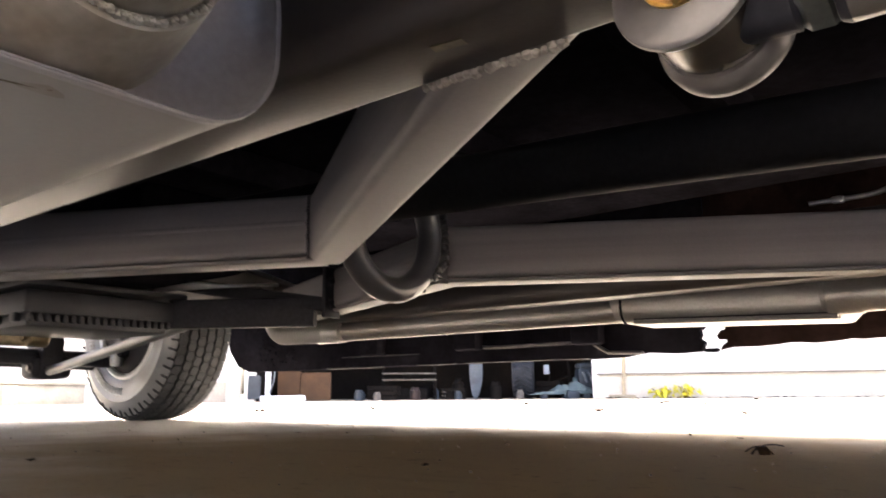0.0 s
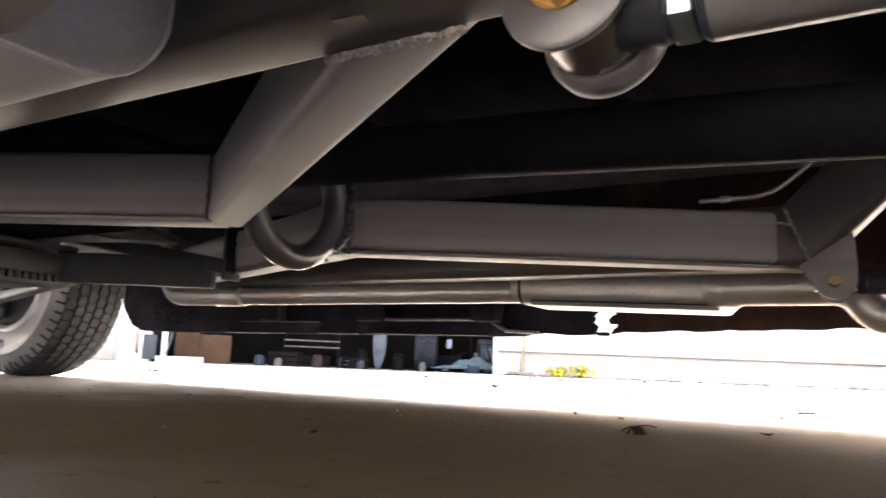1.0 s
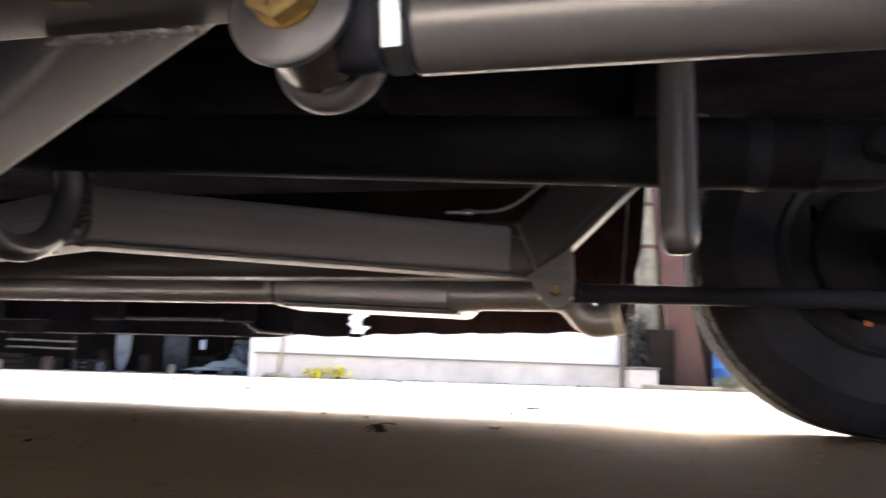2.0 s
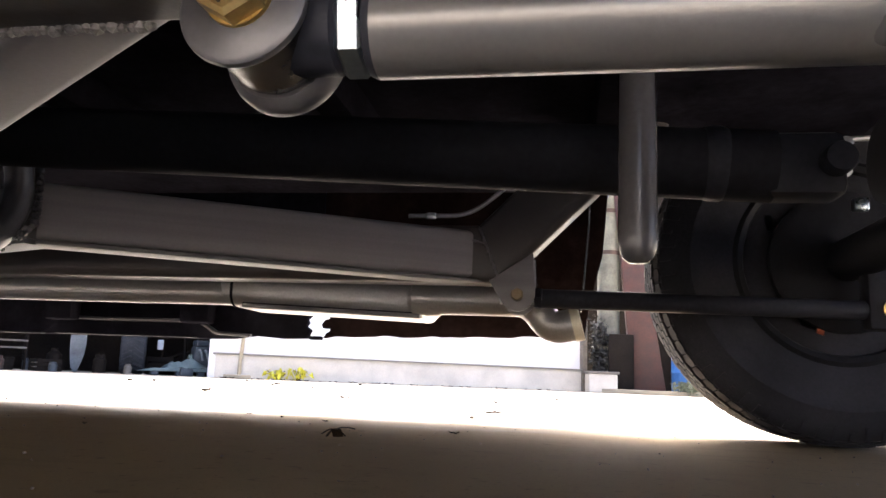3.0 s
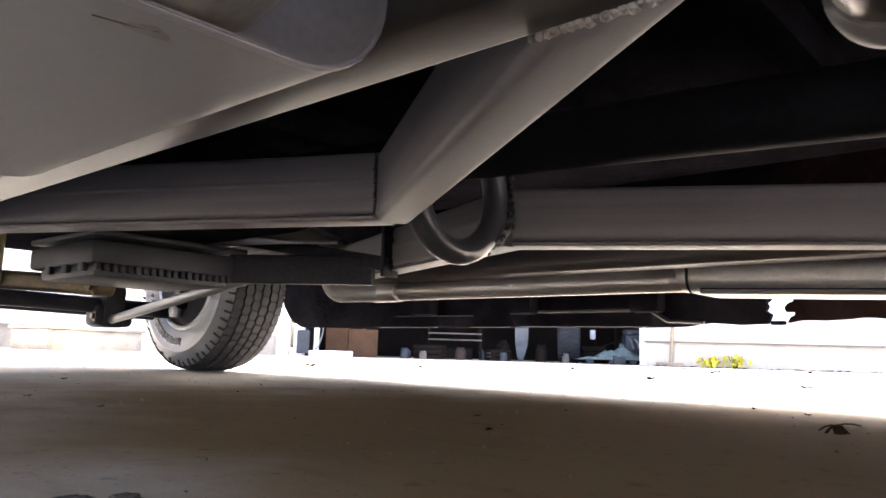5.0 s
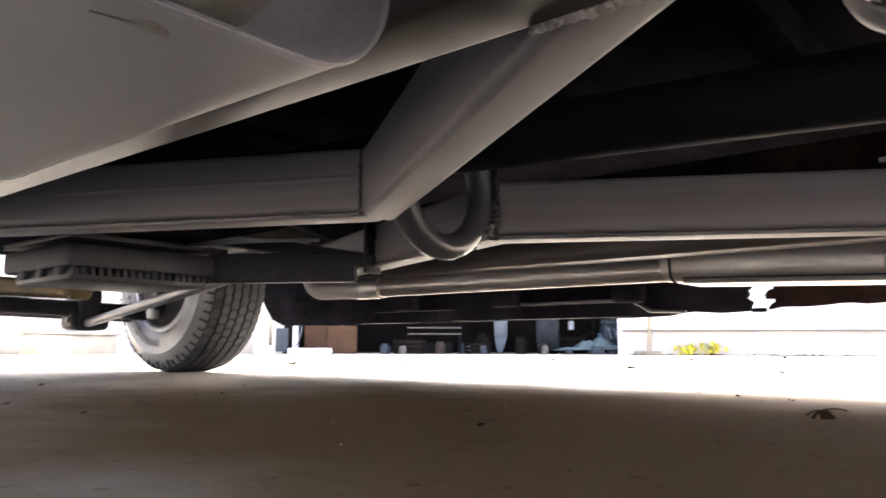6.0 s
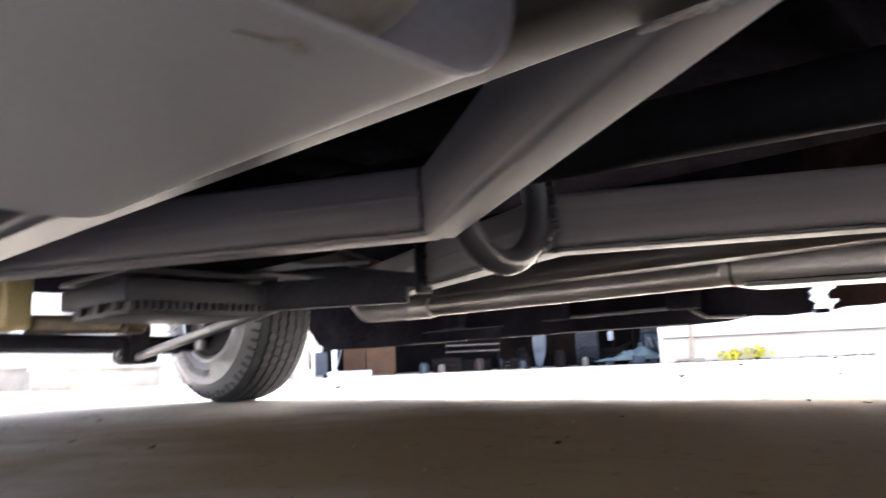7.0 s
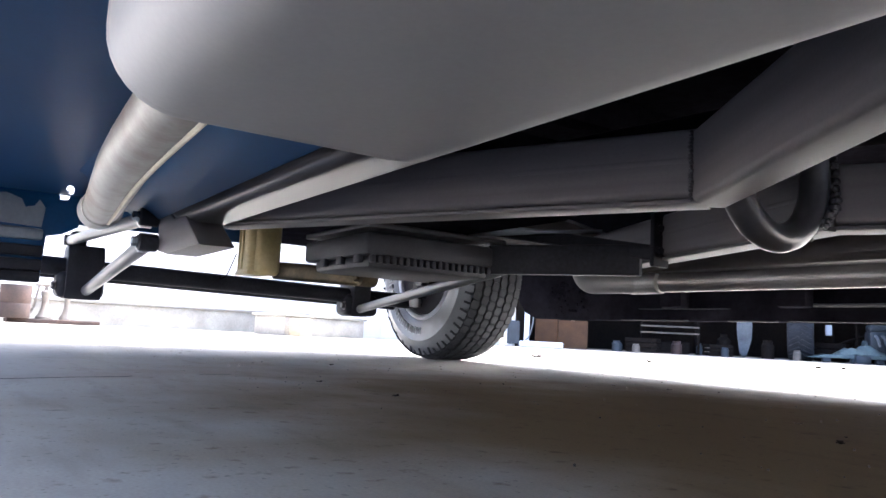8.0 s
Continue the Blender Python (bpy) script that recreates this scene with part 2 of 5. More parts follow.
def outline(points, depth, axis="y", at=0.0, bm=None, bevel=0.0):
    """A plate: a closed outline of 2D points, given depth along an axis from at."""
    bm = bm or bmesh.new()
    put = {"y": lambda a, b, d: (a, d, b), "x": lambda a, b, d: (d, a, b), "z": lambda a, b, d: (a, b, d)}[axis]
    one = [bm.verts.new(put(a, b, at)) for a, b in points]
    two = [bm.verts.new(put(a, b, at + depth)) for a, b in points]
    faces = [bm.faces.new(one), bm.faces.new(list(reversed(two)))]
    for i in range(len(points)):
        j = (i + 1) % len(points)
        faces.append(bm.faces.new((one[j], one[i], two[i], two[j])))
    bmesh.ops.recalc_face_normals(bm, faces=faces)
    if bevel:
        bmesh.ops.bevel(bm, geom=list({e for f in faces[:2] for e in f.edges}), offset=bevel, segments=2, affect="EDGES", profile=0.5)
    return bm


def sweep(path, section, bm=None, caps=True, up=(0, 0, 1)):
    """A closed section (right, up) carried along a path of points, mitred at the bends."""
    bm = bm or bmesh.new()
    pts = [Vector(p) for p in path]
    rings = []
    for i, p in enumerate(pts):
        a = (pts[i] - pts[i - 1]).normalized() if i else (pts[1] - pts[0]).normalized()
        b = (pts[i + 1] - pts[i]).normalized() if i < len(pts) - 1 else a
        t = (a + b).normalized()
        stretch = 1 / max(0.4, t.dot(a))
        ref = Vector(up)
        if abs(t.dot(ref)) > 0.95:
            ref = Vector((1, 0, 0)) if abs(t.x) < 0.8 else Vector((0, 1, 0))
        r = t.cross(ref).normalized()
        u = r.cross(t).normalized()
        bend = b - a
        n = bend.normalized() if bend.length > 1e-4 else Vector((0, 0, 0))
        row = []
        for x, y in section:
            o = r * x + u * y
            row.append(bm.verts.new(p + o + n * (o.dot(n) * (stretch - 1))))
        rings.append(row)
    n = len(section)
    for q, s in zip(rings, rings[1:]):
        for i in range(n):
            bm.faces.new((q[i], q[(i + 1) % n], s[(i + 1) % n], s[i]))
    if caps:
        bm.faces.new(list(reversed(rings[0])))
        bm.faces.new(rings[-1])
    bmesh.ops.recalc_face_normals(bm, faces=bm.faces[:])
    return bm


def ring(r, n=20, ry=None):
    return [(r * math.cos(2 * math.pi * i / n), (ry or r) * math.sin(2 * math.pi * i / n)) for i in range(n)]


def rounded(w, h, r, n=4):
    """A rounded rectangle, centred."""
    pts = []
    for cx, cy, a0 in ((w / 2 - r, h / 2 - r, 0), (-w / 2 + r, h / 2 - r, 90), (-w / 2 + r, -h / 2 + r, 180), (w / 2 - r, -h / 2 + r, 270)):
        for i in range(n + 1):
            a = radians(a0 + 90 * i / n)
            pts.append((cx + r * math.cos(a), cy + r * math.sin(a)))
    return pts


def smooth_path(points, radius=0.05, n=6):
    """A polyline with its corners rounded."""
    pts = [Vector(p) for p in points]
    res = [pts[0]]
    for a, b, c in zip(pts, pts[1:], pts[2:]):
        d1, d2 = (a - b), (c - b)
        k = min(radius, d1.length * 0.45, d2.length * 0.45)
        p, q = b + d1.normalized() * k, b + d2.normalized() * k
        res += [(1 - s) ** 2 * p + 2 * s * (1 - s) * b + s * s * q for s in (i / n for i in range(n + 1))]
    return res + [pts[-1]]


def tube(points, r, bend=0.05, n=18, bm=None):
    return sweep(smooth_path(points, bend) if len(points) > 2 else points, ring(r, n), bm)


def lathe(profile, n=40, axis="y", at=(0, 0, 0), closed=False, bm=None):
    """A profile of (radius, along) turned round an axis."""
    bm = bm or bmesh.new()
    rows = []
    for r, d in profile:
        row = []
        for i in range(n):
            a = 2 * math.pi * i / n
            c, s = r * math.cos(a), r * math.sin(a)
            v = {"y": (c, d, s), "x": (d, c, s), "z": (c, s, d)}[axis]
            row.append(bm.verts.new(Vector(v) + Vector(at)))
        rows.append(row)
    pairs = list(zip(rows, rows[1:])) + ([(rows[-1], rows[0])] if closed else [])
    made = []
    for q, s in pairs:
        for i in range(n):
            made.append(bm.faces.new((q[i], q[(i + 1) % n], s[(i + 1) % n], s[i])))
    if not closed:
        for row, r in ((rows[0], profile[0][0]), (rows[-1], profile[-1][0])):
            if r > 1e-5:
                made.append(bm.faces.new(row))
    bmesh.ops.remove_doubles(bm, verts=bm.verts[:], dist=1e-6)
    bmesh.ops.recalc_face_normals(bm, faces=bm.faces[:])
    return bm


def weld(a, b, r=0.003, bm=None, n=None):
    """A weld bead of overlapping drops between two points."""
    bm = bm or bmesh.new()
    a, b = Vector(a), Vector(b)
    n = n or max(3, int((b - a).length / (r * 1.5)))
    for i in range(n):
        p = a.lerp(b, (i + 0.5) / n) + Vector([random.uniform(-1, 1) * r * 0.25 for _ in range(3)])
        s = r * random.uniform(0.8, 1.25)
        bmesh.ops.create_icosphere(bm, subdivisions=1, radius=s, matrix=Matrix.Translation(p))
    return bm


def bolt(parent, at, axis, r=0.012, h=0.01, mat="gold", label="", collar=1.35):
    """A hexagon bolt head with a washer, looking along an axis."""
    d = Vector(axis).normalized()
    q = d.to_track_quat("Z", "Y").to_matrix()
    bm = bmesh.new()
    m = Matrix.Translation(at) @ q.to_4x4()
    bmesh.ops.create_cone(bm, cap_ends=True, segments=24, radius1=r * collar, radius2=r * collar, depth=0.003, matrix=m @ Matrix.Translation((0, 0, 0.0015)))
    bmesh.ops.create_cone(bm, cap_ends=True, segments=6, radius1=r, radius2=r, depth=h * 0.8, matrix=m @ Matrix.Translation((0, 0, 0.003 + h * 0.4)))
    bmesh.ops.create_cone(bm, cap_ends=True, segments=6, radius1=r, radius2=r * 0.84, depth=h * 0.2, matrix=m @ Matrix.Translation((0, 0, 0.003 + h * 0.9)))
    return part("bolt", bm, mat, parent, label, smooth=False)


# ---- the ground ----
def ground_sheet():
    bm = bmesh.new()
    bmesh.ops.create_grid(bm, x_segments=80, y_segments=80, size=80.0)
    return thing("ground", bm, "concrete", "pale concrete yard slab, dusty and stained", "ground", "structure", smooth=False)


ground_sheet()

# ---- the truck ----
F = 0.29          # underside of the chassis
MID = 1.545       # centre line of the truck
FH = 0.102        # height of the box members
truck = tagged(new("pickup_truck"), "blue pickup truck with a dark grey welded chassis", "truck")
truck.location = (0, MID, 0)


def vehicle(name, bm, mat, label="", parent=None, smooth=True):
    """A part of the truck, given in the place's coordinates."""
    bmesh.ops.translate(bm, verts=bm.verts[:], vec=(0, -MID, 0))
    return part(name, bm, mat, parent or truck, label, smooth)


def vbolt(parent, at, axis, r=0.012, h=0.01, mat="gold", label="", collar=1.35):
    return bolt(parent, (at[0], at[1] - MID, at[2]), axis, r, h, mat, label, collar)


def mirror(p):
    return (p[0], 2 * MID - p[1], p[2])


def same(p):
    return p


def beam(a, b, w=0.051, h=FH, r=0.0105):
    """A box member with rounded edges; a and b lie on the middle of its underside."""
    return sweep([Vector(a) + Vector((0, 0, h / 2)), Vector(b) + Vector((0, 0, h / 2))], rounded(w, h, r))


def seam(a, b, w, parent):
    """The long weld seam down the face of a box member."""
    a, b = Vector(a), Vector(b)
    side = (b - a).normalized().cross(Vector((0, 0, 1))).normalized() * (w / 2)
    if side.y > 0:
        side = -side
    p, q = a.lerp(b, 0.02) + side + Vector((0, 0, 0.058)), a.lerp(b, 0.98) + side + Vector((0, 0, 0.058))
    return vehicle("weld_seam", sweep([p, q], ring(0.0009, 10, 0.0042)), "frame", parent=parent)


def rail_section(w=0.071, h=0.112):
    """The rail's section: generous radii, the lower inner corner crisper."""
    pts = []
    for sx, sy, a0, r in ((1, 1, 0, 0.010), (-1, 1, 90, 0.010), (-1, -1, 180, 0.020), (1, -1, 270, 0.006)):
        for i in range(6):
            a = radians(a0 + 18 * i)
            pts.append((sx * (w / 2 - r) + r * math.cos(a), sy * (h / 2 - r) + r * math.sin(a)))
    return pts


for s in (same, mirror):
    rail = sweep([s(p) for p in ((1.42, 0.9875, 0.806), (0.962, 0.9875, F + 0.056), (-0.58, 0.9875, F + 0.055), (-0.88, 0.9875, F + 0.16), (-2.1, 0.9875, F + 0.16))], rail_section())
    rail = vehicle("frame_rail", rail, "rail", "dark grey box-section chassis rail")
    front, back = ((-0.57, 2.068, F + 0.001), (0.268, 1.725, F + 0.001)), ((0.97, 2.122, F), (0.262, 1.730, F + 0.001))
    if s is same:
        front, back = (s((-0.57, 1.04, F + 0.001)), s((0.255, 1.427, F + 0.001))), (s((0.900, 0.988, F)), s((0.254, 1.434, F + 0.001)))
    lift = Vector((0, 0, 0.009))
    one = vehicle("x_member", beam(Vector(front[0]) + lift, Vector(front[1]) + lift, 0.051, FH - 0.009), "frame", "dark grey box-section diagonal member")
    vehicle("bottom_plate", beam(*front, 0.052, 0.0072, 0.0030), "frame", parent=one)
    if s is same:
        two = vehicle("x_member", beam(*back, 0.056), "frame", "dark grey box-section diagonal member")
    else:
        two = vehicle("x_member", beam(Vector(back[0]) + lift, Vector(back[1]) + lift, 0.056, FH - 0.009), "frame", "dark grey box-section diagonal member")
        vehicle("bottom_plate", beam(*back, 0.057, 0.0072, 0.0030), "frame", parent=two)
        bm = weld((0.940, 2.0655, 0.396), (0.978, 2.0655, 0.302), 0.0032)
        weld((0.925, 2.0665, 0.372), (0.95, 2.0655, 0.366), 0.003, bm)
        vehicle("weld_bead", bm, "frame", "dark weld bead", two)
    seam(*front, 0.051, one)
    seam(*back, 0.051, two)
    if s is mirror:
        continue
    bm = weld(s((0.2535, 1.3965, F + 0.004)), s((0.2535, 1.3965, F + 0.10)), 0.0034)
    vehicle("weld_bead", bm, "hoop", parent=two)
    bm = weld(s((0.782, 1.022, F - 0.001)), s((0.885, 1.022, F - 0.001)), 0.0036)
    weld(s((0.80, 1.0235, F + 0.002)), s((0.88, 1.0235, F + 0.002)), 0.0035, bm)
    vehicle("weld_bead", bm, "weld", "lumpy weld bead", two)

bm = lathe([(0.101 + 0.0215 * math.cos(2 * math.pi * i / 14), 0.0215 * math.sin(2 * math.pi * i / 14)) for i in range(14)], 48, "x", (0.263, 1.570, 0.366), True)
hoop = vehicle("driveshaft_hoop", bm, "hoop", "bent tube hoop round the propshaft")
bm = bmesh.new()
for i in range(15):
    a = radians(-52 + 104 * i / 14)
    weld((0.260, 1.572 + 0.117 * math.cos(a), 0.367 + 0.12 * math.sin(a)), (0.273, 1.573 + 0.121 * math.cos(a), 0.367 + 0.122 * math.sin(a)), 0.0035, bm, 2)
for shift in (0.0, 0.008):
    weld((0.280 + shift, 1.648, 0.286), (0.283 + shift, 1.686, 0.325), 0.0064, bm)
    weld((0.283 + shift, 1.686, 0.325), (0.272 + shift, 1.690, 0.41), 0.0064, bm)
vehicle("weld_bead", bm, "hoop", parent=hoop)

# propshaft with its joint and the rear axle
shaft = vehicle("driveshaft", tube([(-0.3, 1.55, 0.448), (1.34, 1.55, 0.362)], 0.042, n=32), "shaft", "thick black propshaft")
vehicle("weld_ring", lathe([(0.041, 1.26), (0.0445, 1.27), (0.0445, 1.282), (0.041, 1.29)], 32, "x", (0, 1.55, 0.366)), "black", parent=shaft)
vehicle("joint_yoke", block(0.09, 0.055, 0.075, 0.012, at=(1.37, 1.55, 0.36)), "black", parent=shaft)
vehicle("joint_cap", lathe([(0.0, -0.05), (0.016, -0.05), (0.018, -0.046), (0.018, 0.046), (0.016, 0.05), (0.0, 0.05)], 20, "y", (1.40, 1.55, 0.36)), "black", parent=shaft)
axle = vehicle("rear_axle", tube([(1.66, 0.95, 0.37), (1.66, 2.25, 0.37)], 0.042, n=28), "black", "black rear axle with a round differential")
bm = lathe([(0.0, -0.13), (0.07, -0.125), (0.12, -0.09), (0.14, -0.03), (0.14, 0.03), (0.12, 0.08), (0.07, 0.12), (0.05, 0.2), (0.0, 0.2)], 36, "x", (1.66, 1.55, 0.37))
bmesh.ops.scale(bm, vec=(-1, 1, 1), verts=bm.verts[:], space=Matrix.Translation((-1.66, 0, 0)))
vehicle("differential", bm, "black", parent=axle)
vehicle("brake_drum", lathe([(0.0, -0.03), (0.13, -0.03), (0.145, -0.02), (0.145, 0.04), (0.0, 0.04)], 40, "y", (1.66, 2.27, 0.37)), "wheelblack", "black brake drum", axle)
vehicle("link_bracket", block(0.07, 0.05, 0.13, 0.01, at=(1.69, 2.16, 0.29)), "black", parent=axle)
vbolt(axle, (1.697, 2.133, 0.262), (0, -1, 0), 0.014, 0.012, "gold", "gold zinc bolt")
vehicle("brake_fitting", block(0.028, 0.02, 0.024, 0.004, at=(1.645, 2.12, 0.455)), "silver", "small bright fitting", axle)
for x, z in ((1.615, 0.515), (1.62, 0.57)):
    vbolt(axle, (x, 2.1, z), (0, -1, 0), 0.009, 0.008, "steel")
vehicle("brake_line", tube([(1.6, 2.1, 0.575), (1.9, 2.1, 0.59), (2.0, 2.0, 0.55)], 0.005, 0.05), "steel", parent=axle)

# rounded tube stub that hangs beside the propshaft
bm = lathe([(0.0, 0.206), (0.008, 0.2065), (0.0130, 0.2105), (0.0158, 0.218), (0.0166, 0.228), (0.0164, 0.30), (0.0156, 0.42), (0.0150, 0.62), (0.0, 0.62)], 28, "z", (1.166, 1.30, 0))
vehicle("tube_strut", bm, "strut", "grey tube strut with a rounded lower end")


# ---- wheels ----
def tyre_tread(n=60, r=0.357, h=0.0115):
    """Rows of six-sided tread blocks round the tyre."""
    verts, faces = [], []
    hexagon = [(-0.472, -0.34), (-0.472, 0.34), (0.0, 0.475), (0.472, 0.34), (0.472, -0.34), (0.0, -0.475)]
    step = 2 * math.pi / n
    for row, (y, wide, shift) in enumerate(((-0.0925, 0.0375, 0.0), (-0.0555, 0.0375, 0.5), (-0.0185, 0.0375, 0.0), (0.0185, 0.0375, 0.5), (0.0555, 0.0375, 0.0), (0.0925, 0.0375, 0.5))):
        for i in range(n):
            a0 = (i + shift) * step
            base = len(verts)
            for rr, k in ((r - 0.004, 1.0), (r + h, 0.965)):
                drop = 0.010 if abs(y) > 0.08 else 0.0
                for u, v in hexagon:
                    a = a0 + u * step * k
                    yy = y + v * wide * k
                    q = rr - (drop * max(0.0, (abs(yy) - 0.06) / 0.05) if rr > r else 0.0)
                    verts.append((q * math.cos(a), yy, q * math.sin(a)))
            faces.append(tuple(base + 6 + j for j in range(6)))
            for j in range(6):
                faces.append((base + j, base + (j + 1) % 6, base + 6 + (j + 1) % 6, base + 6 + j))
    for side in (-1, 1):
        for i in range(n):
            a0 = i * step
            base = len(verts)
            long = 0.326 if i % 2 else 0.335
            for rr, yy in ((long, 0.1265), (0.350, 0.1145), (0.3555, 0.106)):
                for u in (-0.11, 0.11):
                    for out in (0.0, 0.0035):
                        a = a0 + u * step
                        verts.append(((rr + out * 0.4) * math.cos(a), side * (yy + out - 0.002), (rr + out * 0.4) * math.sin(a)))
            for k in (0, 4):
                b = base + k
                faces += [(b + 1, b + 3, b + 7, b + 5), (b, b + 1, b + 5, b + 4), (b + 2, b + 6, b + 7, b + 3)]
            faces.append((base, base + 2, base + 3, base + 1))
    me = bmesh.new()
    vs = [me.verts.new(v) for v in verts]
    for f in faces:
        me.faces.new([vs[k] for k in f])
    bmesh.ops.recalc_face_normals(me, faces=me.faces[:])
    return me


def wheel(x, y, label, rim, tyre, steer=0.0, letters=True):
    """A wheel seen from its inner side, which faces the middle of the truck."""
    place = Matrix.Translation((x, y - MID, 0.37)) @ Matrix.Rotation(radians(steer), 4, "Z")
    bm = lathe([(0.196, -0.104), (0.209, -0.112), (0.211, -0.121), (0.202, -0.126), (0.191, -0.121), (0.186, -0.104), (0.184, -0.070), (0.176, -0.050), (0.170, -0.01), (0.164, 0.03), (0.12, 0.045), (0.10, 0.03), (0.0, 0.03)], 56)
    bmesh.ops.transform(bm, matrix=place, verts=bm.verts[:])
    w = part("wheel", bm, rim, truck, label)
    profile = [(0.196, -0.108), (0.212, -0.122), (0.222, -0.125), (0.226, -0.1265), (0.262, -0.133), (0.288, -0.1325), (0.292, -0.1345), (0.297, -0.1345), (0.301, -0.131), (0.325, -0.122), (0.343, -0.114), (0.351, -0.106), (0.348, -0.096)]
    profile = profile + [(r, -d) for r, d in reversed(profile)]
    bm = lathe(profile, 72, closed=True)
    bmesh.ops.transform(bm, matrix=place, verts=bm.verts[:])
    part("tyre", bm, tyre, w, "black treaded tyre")
    bm = tyre_tread() if letters else tyre_tread(72, 0.3600, 0.0085)
    bmesh.ops.transform(bm, matrix=place, verts=bm.verts[:])
    part("tread", bm, "treadrubber" if letters else tyre, w, smooth=False)
    # dark ring under the blocks paints the shade in the tread grooves
    bm = lathe([(0.345, -0.109), (0.3540, -0.104), (0.3580, -0.085), (0.3590, 0.0), (0.3580, 0.085), (0.3540, 0.104), (0.345, 0.109)], 72)
    bmesh.ops.transform(bm, matrix=place, verts=bm.verts[:])
    part("tread_base", bm, "shaderubber", w)
    if letters:
        bm = bmesh.new()
        for start in (38, 218):
            for i, long in enumerate((7, 5, 7, 6, 4, 7, 6, 7, 4, 6, 7, 5)):
                a = radians(start + 150 + i * 7.6)
                for rr, tall in ((0.268, 0.0035), (0.243, 0.0035)):
                    c = Vector((rr * math.cos(a), -0.1325 + (0.26 - rr) * -0.02, rr * math.sin(a)))
                    block(long * 0.0034, 0.007, tall, at=c, turn=Matrix.Rotation(-a + math.pi / 2, 3, "Y"), bm=bm)
                for off in (-1, 1):
                    b = a + off * long * 0.0015 / 0.255
                    c = Vector((0.2555 * math.cos(b), -0.132, 0.2555 * math.sin(b)))
                    block(0.0035, 0.007, 0.026, at=c, turn=Matrix.Rotation(-b + math.pi / 2, 3, "Y"), bm=bm)
        bmesh.ops.transform(bm, matrix=place, verts=bm.verts[:])
        part("lettering", bm, "ink", w, "worn raised sidewall lettering", smooth=False)
    return w


front = wheel(-1.715, 2.335, "bright steel front wheel", "steel", "rubber")
rear = wheel(1.655, 2.375, "black steel rear wheel", "wheelblack", "shaderubber", letters=False)
# near rear wheel is out of view, added to block light from behind
wheel(1.655, 0.715, "black steel rear wheel", "wheelblack", "shaderubber", 180.0, letters=False)
for x, z, turn in ((1.522, 0.452, 0.3), (1.590, 0.243, 0.95)):
    vehicle("balance_tag", block(0.034, 0.004, 0.016, 0.001, at=(x, 2.268, z), turn=Matrix.Rotation(turn + 1.1 if x < 1.55 else turn - 0.6, 3, "Y")), "white", "white paper tag", rear)
    vehicle("balance_tag", block(0.014, 0.0045, 0.0155, 0.001, at=(x + 0.022, 2.267, z - 0.012), turn=Matrix.Rotation(turn + 1.1 if x < 1.55 else turn - 0.6, 3, "Y")), "orange", "orange paper tag", rear)
vehicle("brake_drum", lathe([(0.0, -0.052), (0.095, -0.052), (0.100, -0.046), (0.132, -0.044), (0.137, -0.036), (0.137, 0.028), (0.0, 0.028)], 40, "y", (-1.715, 2.335, 0.37)), "black", "black brake drum", front)
vehicle("hub", lathe([(0.0, -0.10), (0.03, -0.10), (0.045, -0.09), (0.045, -0.05), (0.075, -0.04), (0.085, 0.0), (0.085, 0.03), (0.0, 0.03)], 28, "y", (-1.715, 2.335, 0.37)), "black", parent=front)
for k in range(5):
    a = 2 * math.pi * k / 5 + 0.4
    vbolt(front, (-1.715 + 0.062 * math.cos(a), 2.295, 0.37 + 0.062 * math.sin(a)), (0, -1, 0), 0.009, 0.014, "steel")
vehicle("knuckle", block(0.055, 0.05, 0.20, 0.012, at=(-1.735, 2.215, 0.345)), "black", parent=front)
vehicle("ball_joint", lathe([(0.0, -0.03), (0.022, -0.028), (0.026, 0.0), (0.018, 0.025), (0.0, 0.03)], 20, "z", (-1.75, 2.2, 0.24)), "steel", parent=front)
vehicle("steering_arm", tube([(-1.735, 2.2, 0.31), (-1.60, 2.16, 0.30), (-1.56, 2.12, 0.30)], 0.012, 0.03), "black", parent=front)

# ---- exhaust, near side ----
MUF = rounded(0.242, 0.112, 0.045, 8)
muffler = vehicle("muffler", sweep([(0.432, 0.7905, 0.281), (0.438, 0.7905, 0.281), (0.77, 0.7905, 0.281)], MUF, caps=False), "muffler", "dull grey oval muffler")


def end_cap(x, sign, centre, section, parent, mat, dip=0.03):
    """The dished end of a muffler inside the rolled rim of its shell."""
    bm = bmesh.new()
    rows = []
    for k, d in ((1.0, 0.0), (1.006, 0.004), (1.0, 0.008), (0.988, 0.006), (0.965, -0.001), (0.92, -dip * 0.35), (0.84, -dip * 0.68), (0.70, -dip * 0.92), (0.45, -dip * 1.05), (0.0, -dip * 1.1)):
        row = [bm.verts.new((x + sign * d, centre[0] + u * k, centre[1] + v * k)) for u, v in section]
        rows.append(row)
    for q, s in zip(rows, rows[1:]):
        for i in range(len(section)):
            j = (i + 1) % len(section)
            bm.faces.new((q[i], q[j], s[j], s[i]))
    bmesh.ops.remove_doubles(bm, verts=bm.verts[:], dist=1e-6)
    bmesh.ops.recalc_face_normals(bm, faces=bm.faces[:])
    return vehicle("end_cap", bm, mat, parent=parent)


